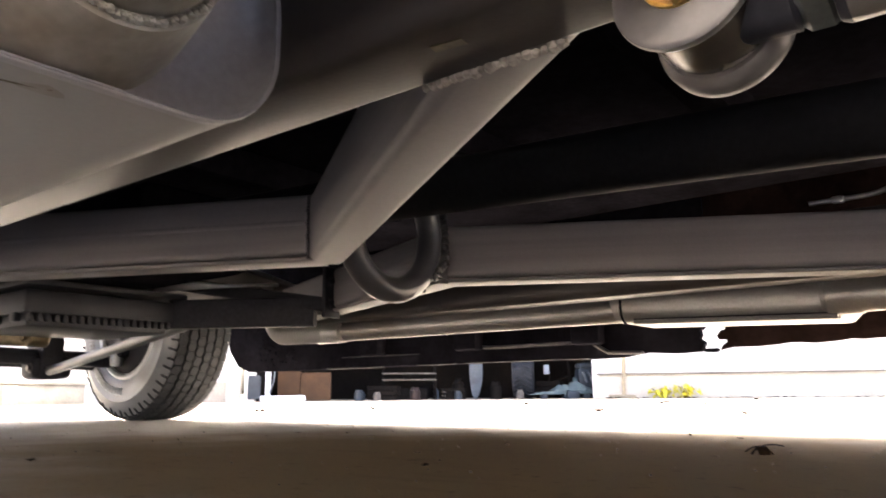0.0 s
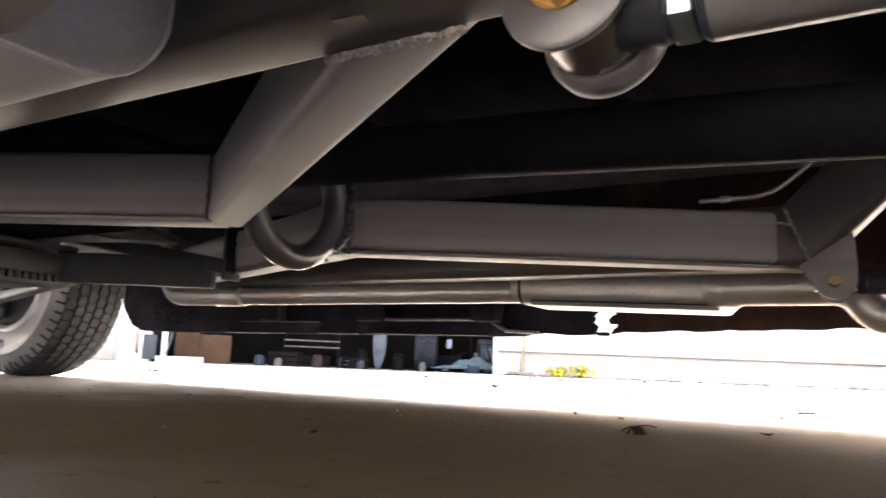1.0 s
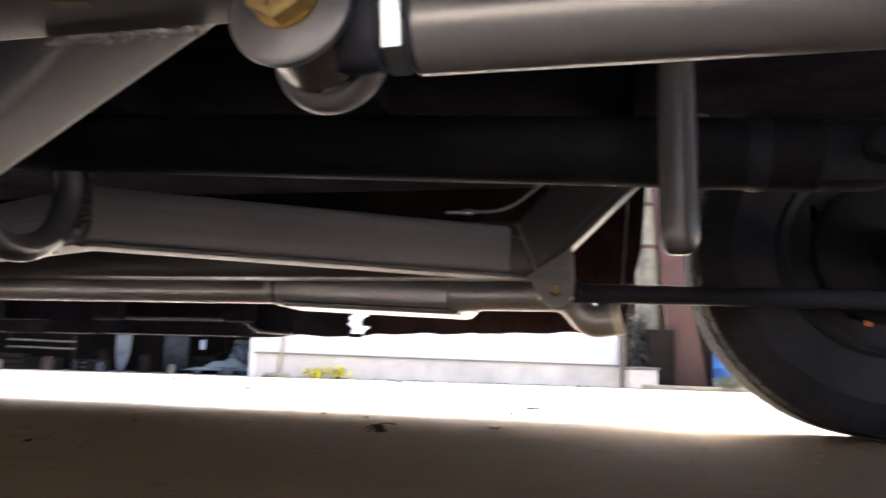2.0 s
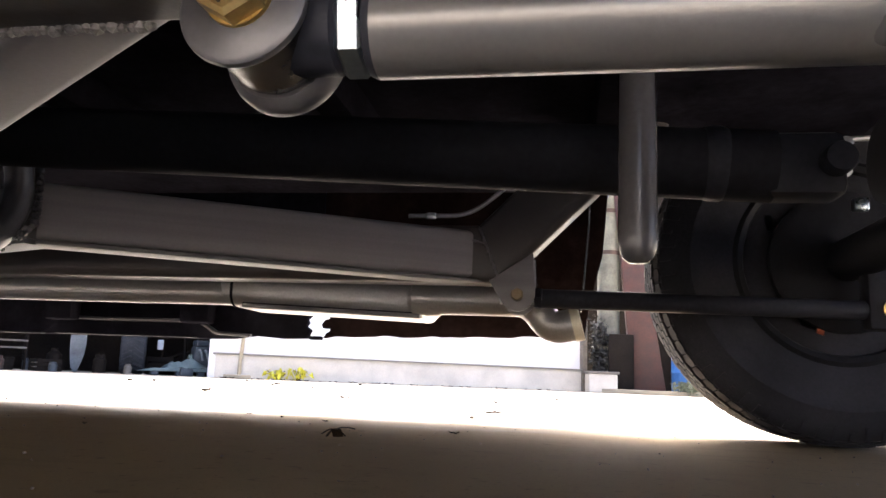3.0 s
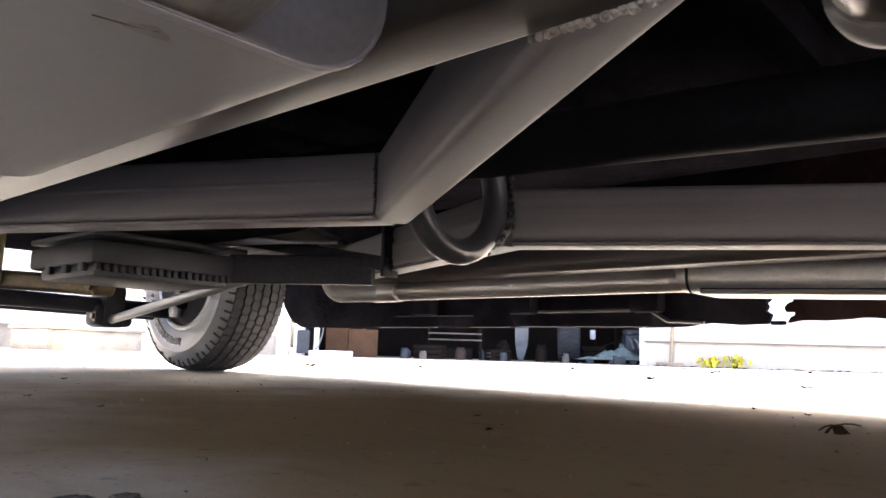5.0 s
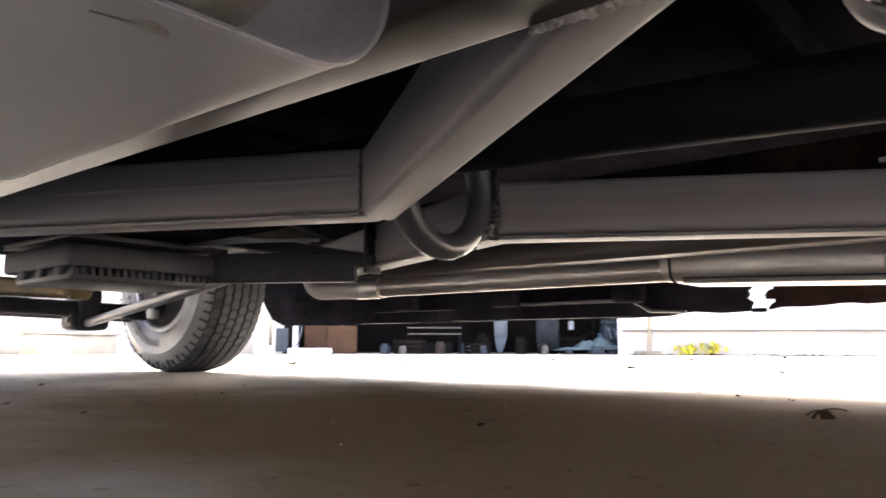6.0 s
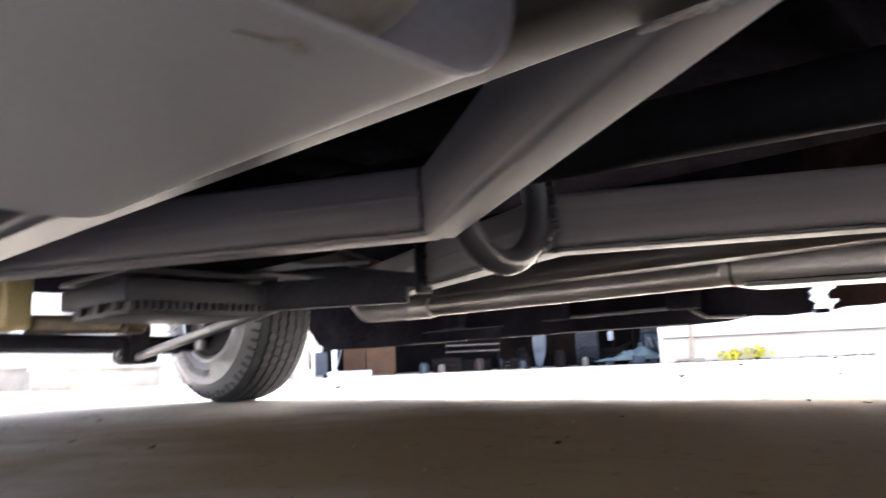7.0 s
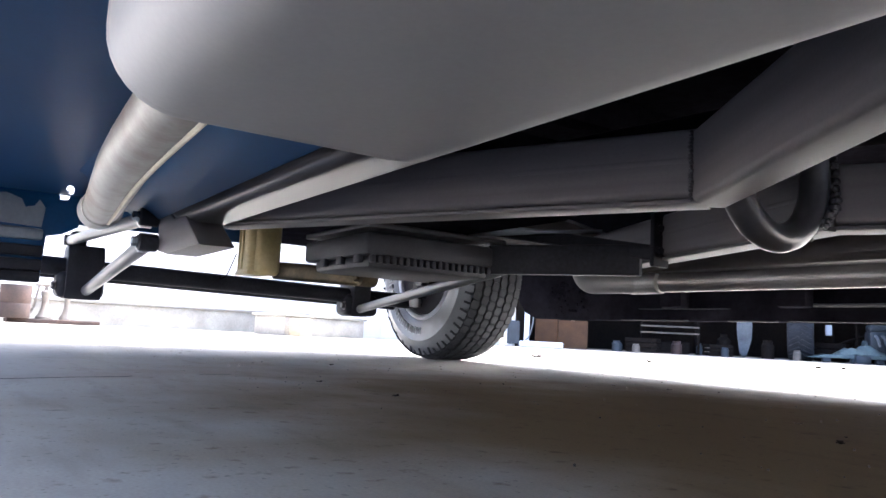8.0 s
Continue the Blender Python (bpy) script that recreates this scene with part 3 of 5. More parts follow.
end_cap(0.77, 1, (0.7905, 0.281), MUF, muffler, "cap", 0.016)
rim = [(0.7755, 0.7905 + u, 0.281 + v) for u, v in rounded(0.241, 0.111, 0.045, 8)]
vehicle("end_rim", sweep(rim + rim[:1], ring(0.0015, 8), up=(1, 0, 0)), "cap", "rolled rim", muffler)
end_cap(0.432, -1, (0.7905, 0.281), MUF, muffler, "muffler", 0.012)
vehicle("inlet_pipe", tube([(0.45, 0.739, 0.284), (0.0, 0.757, 0.284), (-0.56, 0.811, 0.290), (-0.80, 0.850, 0.318), (-0.92, 0.90, 0.46), (-0.94, 0.93, 0.66)], 0.030, 0.12, 28), "stained", "stained steel exhaust pipe", muffler)
vehicle("pipe_seam", tube([(0.43, 0.7515, 0.2565), (0.0, 0.7690, 0.2565), (-0.47, 0.8140, 0.2625)], 0.0032, 0.2, 8), "lip", "pale beige weld seam", muffler)
vehicle("pipe_collar", lathe([(0.030, -0.03), (0.0335, -0.028), (0.034, 0.0), (0.0335, 0.028), (0.030, 0.03)], 30, "x", (-0.50, 0.804, 0.290)), "muffler", parent=muffler)
vehicle("outlet_pipe", lathe([(0.062, 0.752), (0.0605, 0.766), (0.056, 0.784), (0.0515, 0.800), (0.049, 0.809), (0.040, 0.810)], 48, "x", (0, 0.808, 0.286)), "stained", "flared steel outlet neck", muffler)
vehicle("tail_pipe", tube([(0.76, 0.808, 0.286), (0.88, 0.808, 0.290), (0.97, 0.74, 0.345), (1.02, 0.42, 0.40)], 0.0445, 0.1, 32), "stained", "stained steel exhaust pipe", muffler)
bm = bmesh.new()
for i in range(52):
    a = 2 * math.pi * i / 52
    weld((0.810, 0.808 + 0.0458 * math.cos(a), 0.286 + 0.0458 * math.sin(a)), (0.8115, 0.808 + 0.0458 * math.cos(a + 0.07), 0.286 + 0.0458 * math.sin(a + 0.07)), 0.0019, bm, 3)
vehicle("weld_bead", bm, "stained", "brown weld ring", muffler)
vehicle("scratch", tube([(0.7515, 0.788, 0.2250), (0.7535, 0.799, 0.2250), (0.7575, 0.811, 0.2250)], 0.0005, 0.01, 6), "ochre", "dark scratch", muffler)

# ---- exhaust, far side ----
def oval_shell(rows, w, h, r):
    """An oval shell lofted through rows of (x, y, z, scale)."""
    bm = bmesh.new()
    rings = [[bm.verts.new((x, y + u * k, z + v * k)) for u, v in rounded(w, h, r, 8)] for x, y, z, k in rows]
    for q, s in zip(rings, rings[1:]):
        for i in range(len(q)):
            j = (i + 1) % len(q)
            bm.faces.new((q[i], q[j], s[j], s[i]))
    bm.faces.new(rings[0])
    bm.faces.new(list(reversed(rings[-1])))
    bmesh.ops.recalc_face_normals(bm, faces=bm.faces[:])
    return bm


muffler = vehicle("muffler", oval_shell([(0.372, 2.31, 0.2850, 0.985), (0.376, 2.31, 0.2848, 1.0), (0.79, 2.31, 0.270, 1.0), (0.80, 2.31, 0.270, 0.96), (0.82, 2.29, 0.270, 0.7)], 0.20, 0.076, 0.032), "pipe", "dull grey oval muffler")
vehicle("end_cap", oval_shell([(0.330, 2.285, 0.287, 0.40), (0.336, 2.292, 0.287, 0.66), (0.345, 2.300, 0.287, 0.84), (0.358, 2.307, 0.286, 0.96), (0.370, 2.309, 0.285, 0.985)], 0.20, 0.076, 0.032), "pipe", parent=muffler)
vehicle("joint_line", oval_shell([(0.367, 2.31, 0.2852, 0.99), (0.3675, 2.31, 0.2852, 1.012), (0.3725, 2.31, 0.2849, 1.012), (0.373, 2.31, 0.2849, 0.99)], 0.20, 0.076, 0.032), "under", parent=muffler)
vehicle("shell_seam", sweep([(0.40, 2.222, 0.2482), (0.80, 2.222, 0.2345)], rounded(0.026, 0.010, 0.004, 3)), "frame", "pale folded seam", muffler)
vehicle("seam_groove", sweep([(0.40, 2.2115, 0.2542), (0.80, 2.2115, 0.2405)], rounded(0.004, 0.0025, 0.001, 2)), "under", parent=muffler)
vehicle("inlet_pipe", tube([(0.40, 2.25, 0.277), (-0.46, 2.115, 0.266)], 0.026, n=24), "pipe", "dull steel exhaust pipe", muffler)
vehicle("slip_joint", lathe([(0.0265, -0.05), (0.0295, -0.045), (0.0295, 0.05), (0.0265, 0.052)], 28, "x", (-0.45, 2.116, 0.266)), "pipe", parent=muffler)
vehicle("front_bend", tube([(-0.44, 2.118, 0.266), (-0.635, 2.088, 0.266), (-0.665, 2.083, 0.31), (-0.67, 2.08, 0.42)], 0.0275, 0.040, 24), "muffler", "pale steel pipe bend", muffler)
vehicle("slip_joint", lathe([(0.027, 0.775), (0.036, 0.785), (0.036, 0.84), (0.0315, 0.848), (0.0315, 0.90), (0.029, 0.905)], 28, "x", (0, 2.225, 0.272)), "pipe", parent=muffler)
vehicle("tail_pipe", tube([(0.78, 2.225, 0.272), (1.035, 2.20, 0.270), (1.078, 2.195, 0.214), (1.132, 2.19, 0.2255)], 0.0325, 0.035, 26), "pipe", "dull steel tail pipe with a turned-down end", muffler)
bm = sweep([(1.120, 2.1908, 0.2225), (1.1375, 2.1898, 0.2269)], ring(0.0345, 26))
vehicle("pipe_lip", bm, "lip", "pale cut edge", muffler)

# ---- rear link brackets and links ----
pts = [(0.962, 0.292), (1.045, 0.347), (1.049, 0.270)] + [(1.016 + 0.033 * math.cos(radians(a)), 0.268 + 0.033 * math.sin(radians(a))) for a in range(-5, -176, -19)]
plate = vehicle("link_bracket", outline(pts, 0.008, "y", 2.058, bevel=0.001), "frame", "rounded bracket plate")
vbolt(plate, (1.016, 2.057, 0.266), (0, -1, 0), 0.0125, 0.010, "bronze", "bronze-coloured bolt", 0.98)
vehicle("link_bracket", outline(pts, 0.008, "y", 2.135, bevel=0.001), "frame", "rounded bracket plate")

link = vehicle("rear_link", tube([(1.06, 2.11, 0.266), (1.69, 2.16, 0.262)], 0.0185, n=24), "black", "black rear suspension link")
vehicle("rod_end", lathe([(0.0, 0.98), (0.013, 0.98), (0.013, 1.07), (0.0, 1.07)], 20, "x", (0, 2.108, 0.266)), "steel", parent=link)
vehicle("jam_nut", lathe([(0.0, 1.046), (0.020, 1.046), (0.022, 1.049), (0.022, 1.058), (0.020, 1.061), (0.0, 1.061)], 6, "x", (0, 2.109, 0.266)), "black", parent=link, smooth=False)

link = vehicle("rear_link", tube([(1.027, 0.968, 0.2525), (1.70, 0.955, 0.249)], 0.0205, n=36), "satin", "satin grey rear suspension link")
nut = lathe([(0.0, 1.0105), (0.0175, 1.0105), (0.0198, 1.013), (0.0198, 1.021), (0.0175, 1.0235), (0.0, 1.0235)], 6, "x")
bmesh.ops.transform(nut, matrix=Matrix.Translation((0, 0.968, 0.2525)) @ Matrix.Rotation(radians(-15), 4, "X"), verts=nut.verts[:])
vehicle("jam_nut", nut, "silver", "bright zinc jam nut", link, smooth=False)
vehicle("tube_end", lathe([(0.0, 1.023), (0.019, 1.023), (0.0205, 1.026), (0.0205, 1.03), (0.0, 1.03)], 36, "x", (0, 0.968, 0.2525)), "black", parent=link)
vehicle("rod_end", lathe([(0.0, 0.985), (0.0185, 0.985), (0.0185, 1.009), (0.0150, 1.012), (0.0, 1.012)], 24, "x", (0, 0.968, 0.2525)), "black", parent=link)


def eye_bushing():
    """The near link's eye: a waisted sleeve between two thick washers, held by a bolt."""
    place = Matrix.Translation((0.9755, 0.969, 0.2535)) @ Matrix.Rotation(radians(-3), 4, "Z") @ Matrix.Rotation(radians(-4), 4, "X")
    made = []
    for name, prof, mat, label in (
            ("link_bushing", [(0.0, -0.028), (0.0262, -0.028), (0.0282, -0.0265), (0.0285, -0.0245), (0.0278, -0.0225), (0.0, -0.0225)], "bushing", "pale grey bushing washer"),
            ("bushing_sleeve", [(0.0, -0.0225), (0.0252, -0.0225), (0.0243, -0.016), (0.0238, -0.004), (0.0242, 0.006), (0.0236, 0.0105), (0.0215, 0.0130), (0.0, 0.0130)], "sleeve", "dark bronze sleeve"),
            ("bushing_rim", [(0.0, 0.012), (0.0250, 0.012), (0.0278, 0.0145), (0.0287, 0.019), (0.0285, 0.0245), (0.0262, 0.028), (0.0, 0.028)], "bushing", "pale grey bushing washer")):
        bm = lathe(prof, 48, "y")
        bmesh.ops.transform(bm, matrix=place, verts=bm.verts[:])
        made.append(vehicle(name, bm, mat, label, link))
    b = made[0]
    vbolt(link, (0.974, 0.9415, 0.2575), (-0.05, -1, 0.03), 0.0150, 0.0100, "gold", "gold zinc bolt head", 0.98)
    for k in range(6):
        a = radians(60 * k + 20)
        vehicle("head_mark", block(0.0045, 0.0012, 0.0011, at=(0.9734 + 0.0082 * math.cos(a), 0.9278, 0.2580 + 0.0082 * math.sin(a)), turn=Matrix.Rotation(-a, 3, "Y")), "bronze", "", link)
    return b


eye_bushing()
vehicle("link_bracket", outline([(0.93, 0.33), (1.03, 0.33), (1.0, 0.25), (0.985, 0.238), (0.965, 0.238), (0.952, 0.25)], 0.006, "y", 0.998, bevel=0.001), "frame", "bracket plate")

# ---- body ----
M_BODY = "blue"
jag = [(0.398, 0.2005), (0.404, 0.211), (0.409, 0.224), (0.395, 0.234), (0.401, 0.244), (0.397, 0.254), (0.408, 0.263), (0.414, 0.278), (0.427, 0.284)]
rocker = vehicle("rocker_panel", outline([(-1.66, 0.62), (-1.655, 0.37), (-1.62, 0.28), (-1.56, 0.215), (-1.49, 0.190), (-1.2, 0.1875), (-0.2, 0.191), (0.06, 0.190), (0.18, 0.193), (0.25, 0.203), (0.33, 0.1975)] + jag + [(0.427, 0.62)], 0.025, "y", 2.635, bevel=0.002), "under", "black undersealed inner face of the sill")
jag = [(0.4275, 0.283), (0.438, 0.276), (0.447, 0.262), (0.461, 0.263), (0.462, 0.256), (0.449, 0.252), (0.440, 0.240), (0.444, 0.230), (0.465, 0.230), (0.465, 0.222), (0.454, 0.216), (0.447, 0.203)]
wavy = [(0.45 + 0.705 * i / 26, 0.207 + 0.020 * i / 26 + 0.0016 * math.sin(i * 1.3) + random.uniform(-0.0015, 0.0015)) for i in range(1, 27)]
vehicle("bed_side", outline([(0.4275, 0.62)] + jag + wavy + [(1.165, 0.30), (1.20, 0.44), (1.215, 0.62)], 0.025, "y", 2.637, bevel=0.002), "brownseal", "rust-brown undersealed lower bed side")
vehicle("clip", block(0.034, 0.02, 0.010, 0.002, at=(0.424, 2.645, 0.2025)), "under", parent=rocker)
vehicle("sill_ridge", sweep([(-0.36, 2.632, 0.243), (-0.25, 2.622, 0.2375), (0.05, 2.620, 0.2385), (0.088, 2.622, 0.238), (0.139, 2.626, 0.207), (0.24, 2.63, 0.2025)], rounded(0.020, 0.009, 0.003, 3)), "hoop", "dull grey pressed ridge", rocker)
for x0, x1, z, thick in ((-0.92, -0.56, 0.2295, 0.0025), (-1.0, -0.72, 0.1905, 0.004), (-0.56, -0.40, 0.1915, 0.004), (-0.36, 0.08, 0.1925, 0.002)):
    vehicle("sill_lip", block(x1 - x0, 0.02, thick, 0.001, at=((x0 + x1) / 2, 2.624, z)), "shaderubber", parent=rocker)
bm = bmesh.new()
for _ in range(70):
    bmesh.ops.create_icosphere(bm, subdivisions=1, radius=random.uniform(0.003, 0.008), matrix=Matrix.Translation((random.uniform(-1.42, -1.18), 2.636, random.uniform(0.20, 0.34))))
vehicle("mud_spatter", bm, "under", parent=rocker)
for i in range(3):
    vehicle("sill_bracket", block(0.09, 0.05, 0.14, 0.01, at=(-0.75 + 0.42 * i, 2.60, 0.30)), "under", parent=rocker)

# near sill and bed side (unseen, heights set to admit light), floor, inner panels
vehicle("bed_side", outline([(0.45, 0.62), (0.45, 0.345), (1.15, 0.35), (1.20, 0.46), (1.215, 0.62)], 0.025, "y", 0.462, bevel=0.002), M_BODY, "unseen blue lower bed side, height set for the light")
vehicle("near_sill", outline([(-1.66, 0.62), (-1.655, 0.37), (-1.56, 0.35), (-1.49, 0.335), (0.36, 0.330), (0.40, 0.345), (0.42, 0.62)], 0.03, "y", 0.43, bevel=0.002), M_BODY, "unseen blue sill, height set for the light")
# long slot, placed and stretched to look like a small hole from the camera
hole = [(-1.19, 0.8245), (-1.18, 0.816), (-1.13, 0.811), (-1.09, 0.810), (-1.08, 0.813), (-1.09, 0.820), (-1.13, 0.829), (-1.23, 0.838), (-1.25, 0.834), (-1.23, 0.826)]
pan_edge = [(-1.26, 0.45), (0.46, 0.45), (0.46, 0.98), (-1.26, 0.98), (-1.26, 0.8255)]
vehicle("floor_pan", outline(pan_edge + hole[::-1] + [(-1.26, 0.8245)], 0.003, "z", 0.415), M_BODY, "blue painted cab floor with a hole shaped to the camera's view", smooth=False)
vehicle("floor_rib", block(1.6, 0.05, 0.018, 0.008, at=(-0.39, 0.58, 0.412)), M_BODY, "pressed floor rib")
vehicle("floor_pan", block(2.95, 2.12, 0.03, 0.004, at=(0.2, MID, 0.62)), "under", "black undersealed floor")
vehicle("bed_floor", block(1.5, 2.12, 0.03, 0.004, at=(1.95, MID, 0.75)), "under", "black undersealed bed floor")
for i in range(4):
    vehicle("floor_crossmember", block(0.06, 1.1, 0.07, 0.012, at=(-0.2 + 0.46 * i, MID, 0.57)), "under", "black floor cross rail")
# added blue plate stands in for sky blue mirrored in the rail, tilted darker
vehicle("rail_sky_plate", sweep([(-0.86, 0.876, 0.3655), (0.44, 0.876, 0.3655)], [(0.074, 0.0515), (0.071, 0.0545), (-0.074, -0.0515), (-0.070, -0.0535)]), M_BODY, "added blue plate for the sky's reflection on the chassis rail", smooth=False)
vehicle("toe_board", block(0.02, 0.46, 0.36, 0.004, at=(-1.28, 1.09, 0.525)), M_BODY, "blue painted toe board")
apron = vehicle("wheel_apron", outline([(0.46, 0.19), (0.70, 0.187), (0.783, 0.187), (0.788, 0.305), (0.826, 0.314), (0.86, 0.335), (0.86, 0.416), (0.835, 0.416), (0.83, 0.404), (0.812, 0.402), (0.808, 0.416), (0.46, 0.416)], 0.02, "x", -1.27, bevel=0.002), M_BODY, "blue inner panel behind the front wheel")
# jagged grey patch paints the yard's reflection onto the glossy panel
vehicle("reflection_patch", outline([(0.50, 0.335), (0.775, 0.325), (0.78, 0.375), (0.765, 0.395), (0.755, 0.378), (0.735, 0.372), (0.725, 0.392), (0.69, 0.404), (0.66, 0.398), (0.60, 0.41), (0.50, 0.40)], 0.002, "x", -1.2475), "dullgrey", "jagged grey patch standing in for the yard's reflection", apron)
vehicle("pressed_step", block(0.02, 0.30, 0.030, 0.008, at=(-1.245, 0.63, 0.305)), "dullgrey", "dull grey pressed step", apron)
for z, deep in ((0.262, 0.03), (0.226, 0.045), (0.197, 0.03)):
    vehicle("splash_guard", block(deep, 0.315, 0.028, 0.006, at=(-1.25 + deep / 2, 0.625, z)), "black", "black ribbed splash guard", apron)
for y0 in (0.43, 2.635):
    arch = [(-1.715 + 0.47 * math.cos(radians(a)), 0.45 + 0.47 * math.sin(radians(a))) for a in range(0, 181, 15)]
    arch2 = [(1.655 + 0.47 * math.cos(radians(a)), 0.45 + 0.47 * math.sin(radians(a))) for a in range(0, 181, 15)]
    side = [(-2.55, 0.45)] + list(reversed(arch)) + list(reversed(arch2)) + [(2.7, 0.5), (2.7, 1.13), (0.6, 1.13), (-1.15, 1.13), (-2.5, 1.05)]
    vehicle("body_side", outline(side, 0.03, "y", y0 + (0.0 if y0 < 1 else 0.004), bevel=0.003), M_BODY, "blue painted body side with wheel arches")
# upper body is unseen, added so that the truck blocks light from above
vehicle("body_top", outline([(-2.55, 1.00), (-2.5, 1.06), (-1.2, 1.14), (-0.75, 1.72), (0.4, 1.75), (0.6, 1.14), (2.7, 1.14), (2.7, 1.09), (-1.2, 1.09)], 2.14, "y", 0.475, bevel=0.01), M_BODY, "unseen blue upper body added to block light from above")
# bumper, radiator and fender panels are unseen, added to darken the engine bay
vehicle("bumper_light_block", block(0.12, 2.1, 0.22, 0.03, at=(-2.52, MID, 0.84)), M_BODY, "unseen blue bumper added to block light from the front")
vehicle("radiator_light_block", block(0.08, 1.2, 0.42, 0.01, at=(-2.25, MID, 0.83)), "under", "unseen dark block added to keep light out of the engine bay")
for y in (0.98, 2.11):
    vehicle("fender_light_block", block(1.0, 0.02, 0.45, 0.004, at=(-1.72, y, 0.74)), "under", "unseen dark panel added to keep light out of the engine bay")
# plain lump stands in for dark shapes here and blocks light
vehicle("engine", block(0.85, 0.50, 0.42, 0.04, at=(-1.35, MID, 0.62)), "under", "plain dark lump in the engine's place")

# ---- under the engine ----
pan = vehicle("oil_pan", block(0.35, 0.345, 0.052, 0.010, at=(-0.725, 1.518, 0.296)), "cast", "ribbed cast aluminium transmission pan")
vehicle("pan_sump", block(0.290, 0.325, 0.030, 0.010, at=(-0.705, 1.518, 0.258)), "cast", parent=pan)
vehicle("pan_flange", block(0.35, 0.375, 0.012, 0.004, at=(-0.705, 1.525, 0.334)), "cast", parent=pan)
for i in range(19):
    y = 1.362 + 0.315 * i / 18
    vehicle("cooling_rib", block(0.016, 0.0115, 0.018, 0.004, at=(-0.5565, y, 0.263)), "cast", parent=pan)
for i in range(3):
    vehicle("cooling_rib", block(0.028, 0.014, 0.02, 0.004, at=(-0.78 + 0.09 * i, 1.350, 0.264)), "cast", parent=pan)
vehicle("gearbox", block(0.75, 0.30, 0.16, 0.05, at=(-0.55, 1.52, 0.425)), "under", "dark gearbox case")
for i in range(4):
    vehicle("pan_rod", tube([(-0.62 + 0.03 * i, 1.66, 0.352 + 0.006 * i), (-0.40, 1.72, 0.350), (-0.30, 1.80, 0.352)], 0.004, 0.03, 8), "steel", parent=pan)
canister = vehicle("canister", block(0.100, 0.055, 0.170, 0.014, 3, at=(-1.082, 1.272, 0.322)), "yellow", "amber plastic canister")
vehicle("lobe", block(0.040, 0.070, 0.160, 0.014, 3, at=(-1.040, 1.297, 0.318)), "yellow", parent=canister)
for x, y in ((-1.105, 1.2435), (-1.078, 1.2435), (-1.038, 1.261)):
    vehicle("rib", block(0.006, 0.006, 0.13, 0.0025, at=(x, y, 0.318)), "yellow", parent=canister)
vehicle("base_ledge", block(0.108, 0.062, 0.012, 0.004, at=(-1.080, 1.273, 0.243)), "yellow", parent=canister)
arm = vehicle("brown_bracket", sweep([(-1.06, 1.33, 0.256), (-0.880, 1.510, 0.2445)], rounded(0.030, 0.048, 0.012)), "ochre", "ochre steel bracket arm")
vehicle("arm_eye", lathe([(0.0, -0.024), (0.022, -0.024), (0.0245, -0.021), (0.0245, 0.021), (0.022, 0.024), (0.0, 0.024)], 24, "y", (-0.872, 1.515, 0.2445)), "ochre", parent=arm)
vbolt(arm, (-0.872, 1.490, 0.2445), (0.15, -1, 0), 0.012, 0.010, "ochre")
vehicle("gearbox_mount", sweep([(-0.88, 1.75, 0.423), (-0.215, 1.882, 0.305)], rounded(0.022, 0.034, 0.006)), "black", "black brace arm")
vehicle("gearbox_crossmember", sweep([(-0.57, 1.695, 0.2925), (-0.262, 1.884, 0.2925)], rounded(0.03, 0.070, 0.005)), "black", "black folded crossmember")
hanger = vehicle("hanger", block(0.012, 0.05, 0.12, 0.003, at=(-0.215, 1.89, 0.335)), "black", "hanger plate")
vbolt(hanger, (-0.208, 1.88, 0.36), (1, -0.2, 0), 0.008, 0.007, "black")
vbolt(hanger, (-0.208, 1.88, 0.31), (1, -0.2, 0), 0.008, 0.007, "black")
vehicle("brake_line", tube([(0.80, 2.062, 0.418), (0.92, 2.062, 0.419), (0.985, 2.062, 0.47), (1.08, 2.062, 0.56)], 0.0042, 0.06, 10), "steel", "bright steel brake line")
vehicle("line_clip", block(0.02, 0.012, 0.012, 0.003, at=(0.845, 2.060, 0.418)), "steel")
vehicle("hanging_strap", sweep([(1.163, 2.50, 0.60), (1.160, 2.50, 0.50), (1.150, 2.50, 0.36), (1.143, 2.50, 0.28)], rounded(0.024, 0.003, 0.001, 2), up=(1, 0, 0)), "slate", "thin hanging strap")

# ---- front suspension ----
axle = vehicle("front_axle", tube([(-1.83, 0.70, 0.268), (-1.83, 2.25, 0.236)], 0.030, n=28), "black", "black tubular front axle")
vehicle("tie_rod", tube([(-1.93, 0.75, 0.243), (-1.93, 2.2, 0.212)], 0.012), "black", parent=axle)
for y, deep in ((0.935, 0.11), (1.963, 0.075)):
    vehicle("axle_bracket", outline([(-1.90, 0.175), (-1.885, 0.160), (-1.79, 0.160), (-1.775, 0.175), (-1.765, 0.30), (-1.79, 0.335), (-1.89, 0.335), (-1.905, 0.30)], deep, "y", y - 0.035, bevel=0.004), "black", "black axle bracket", axle)
    vehicle("bracket_foot", block(0.11, 0.145, 0.085, 0.022, 3, at=(-1.835, y + 0.012, 0.205)), "black", "rounded bracket foot", axle)
    vbolt(axle, (-1.80, y - 0.060, 0.20), (0, -1, 0), 0.013, 0.011, "bushing")
vehicle("shock_mount", block(0.07, 0.05, 0.06, 0.01, at=(-1.83, 0.93, 0.352)), "black", parent=axle)
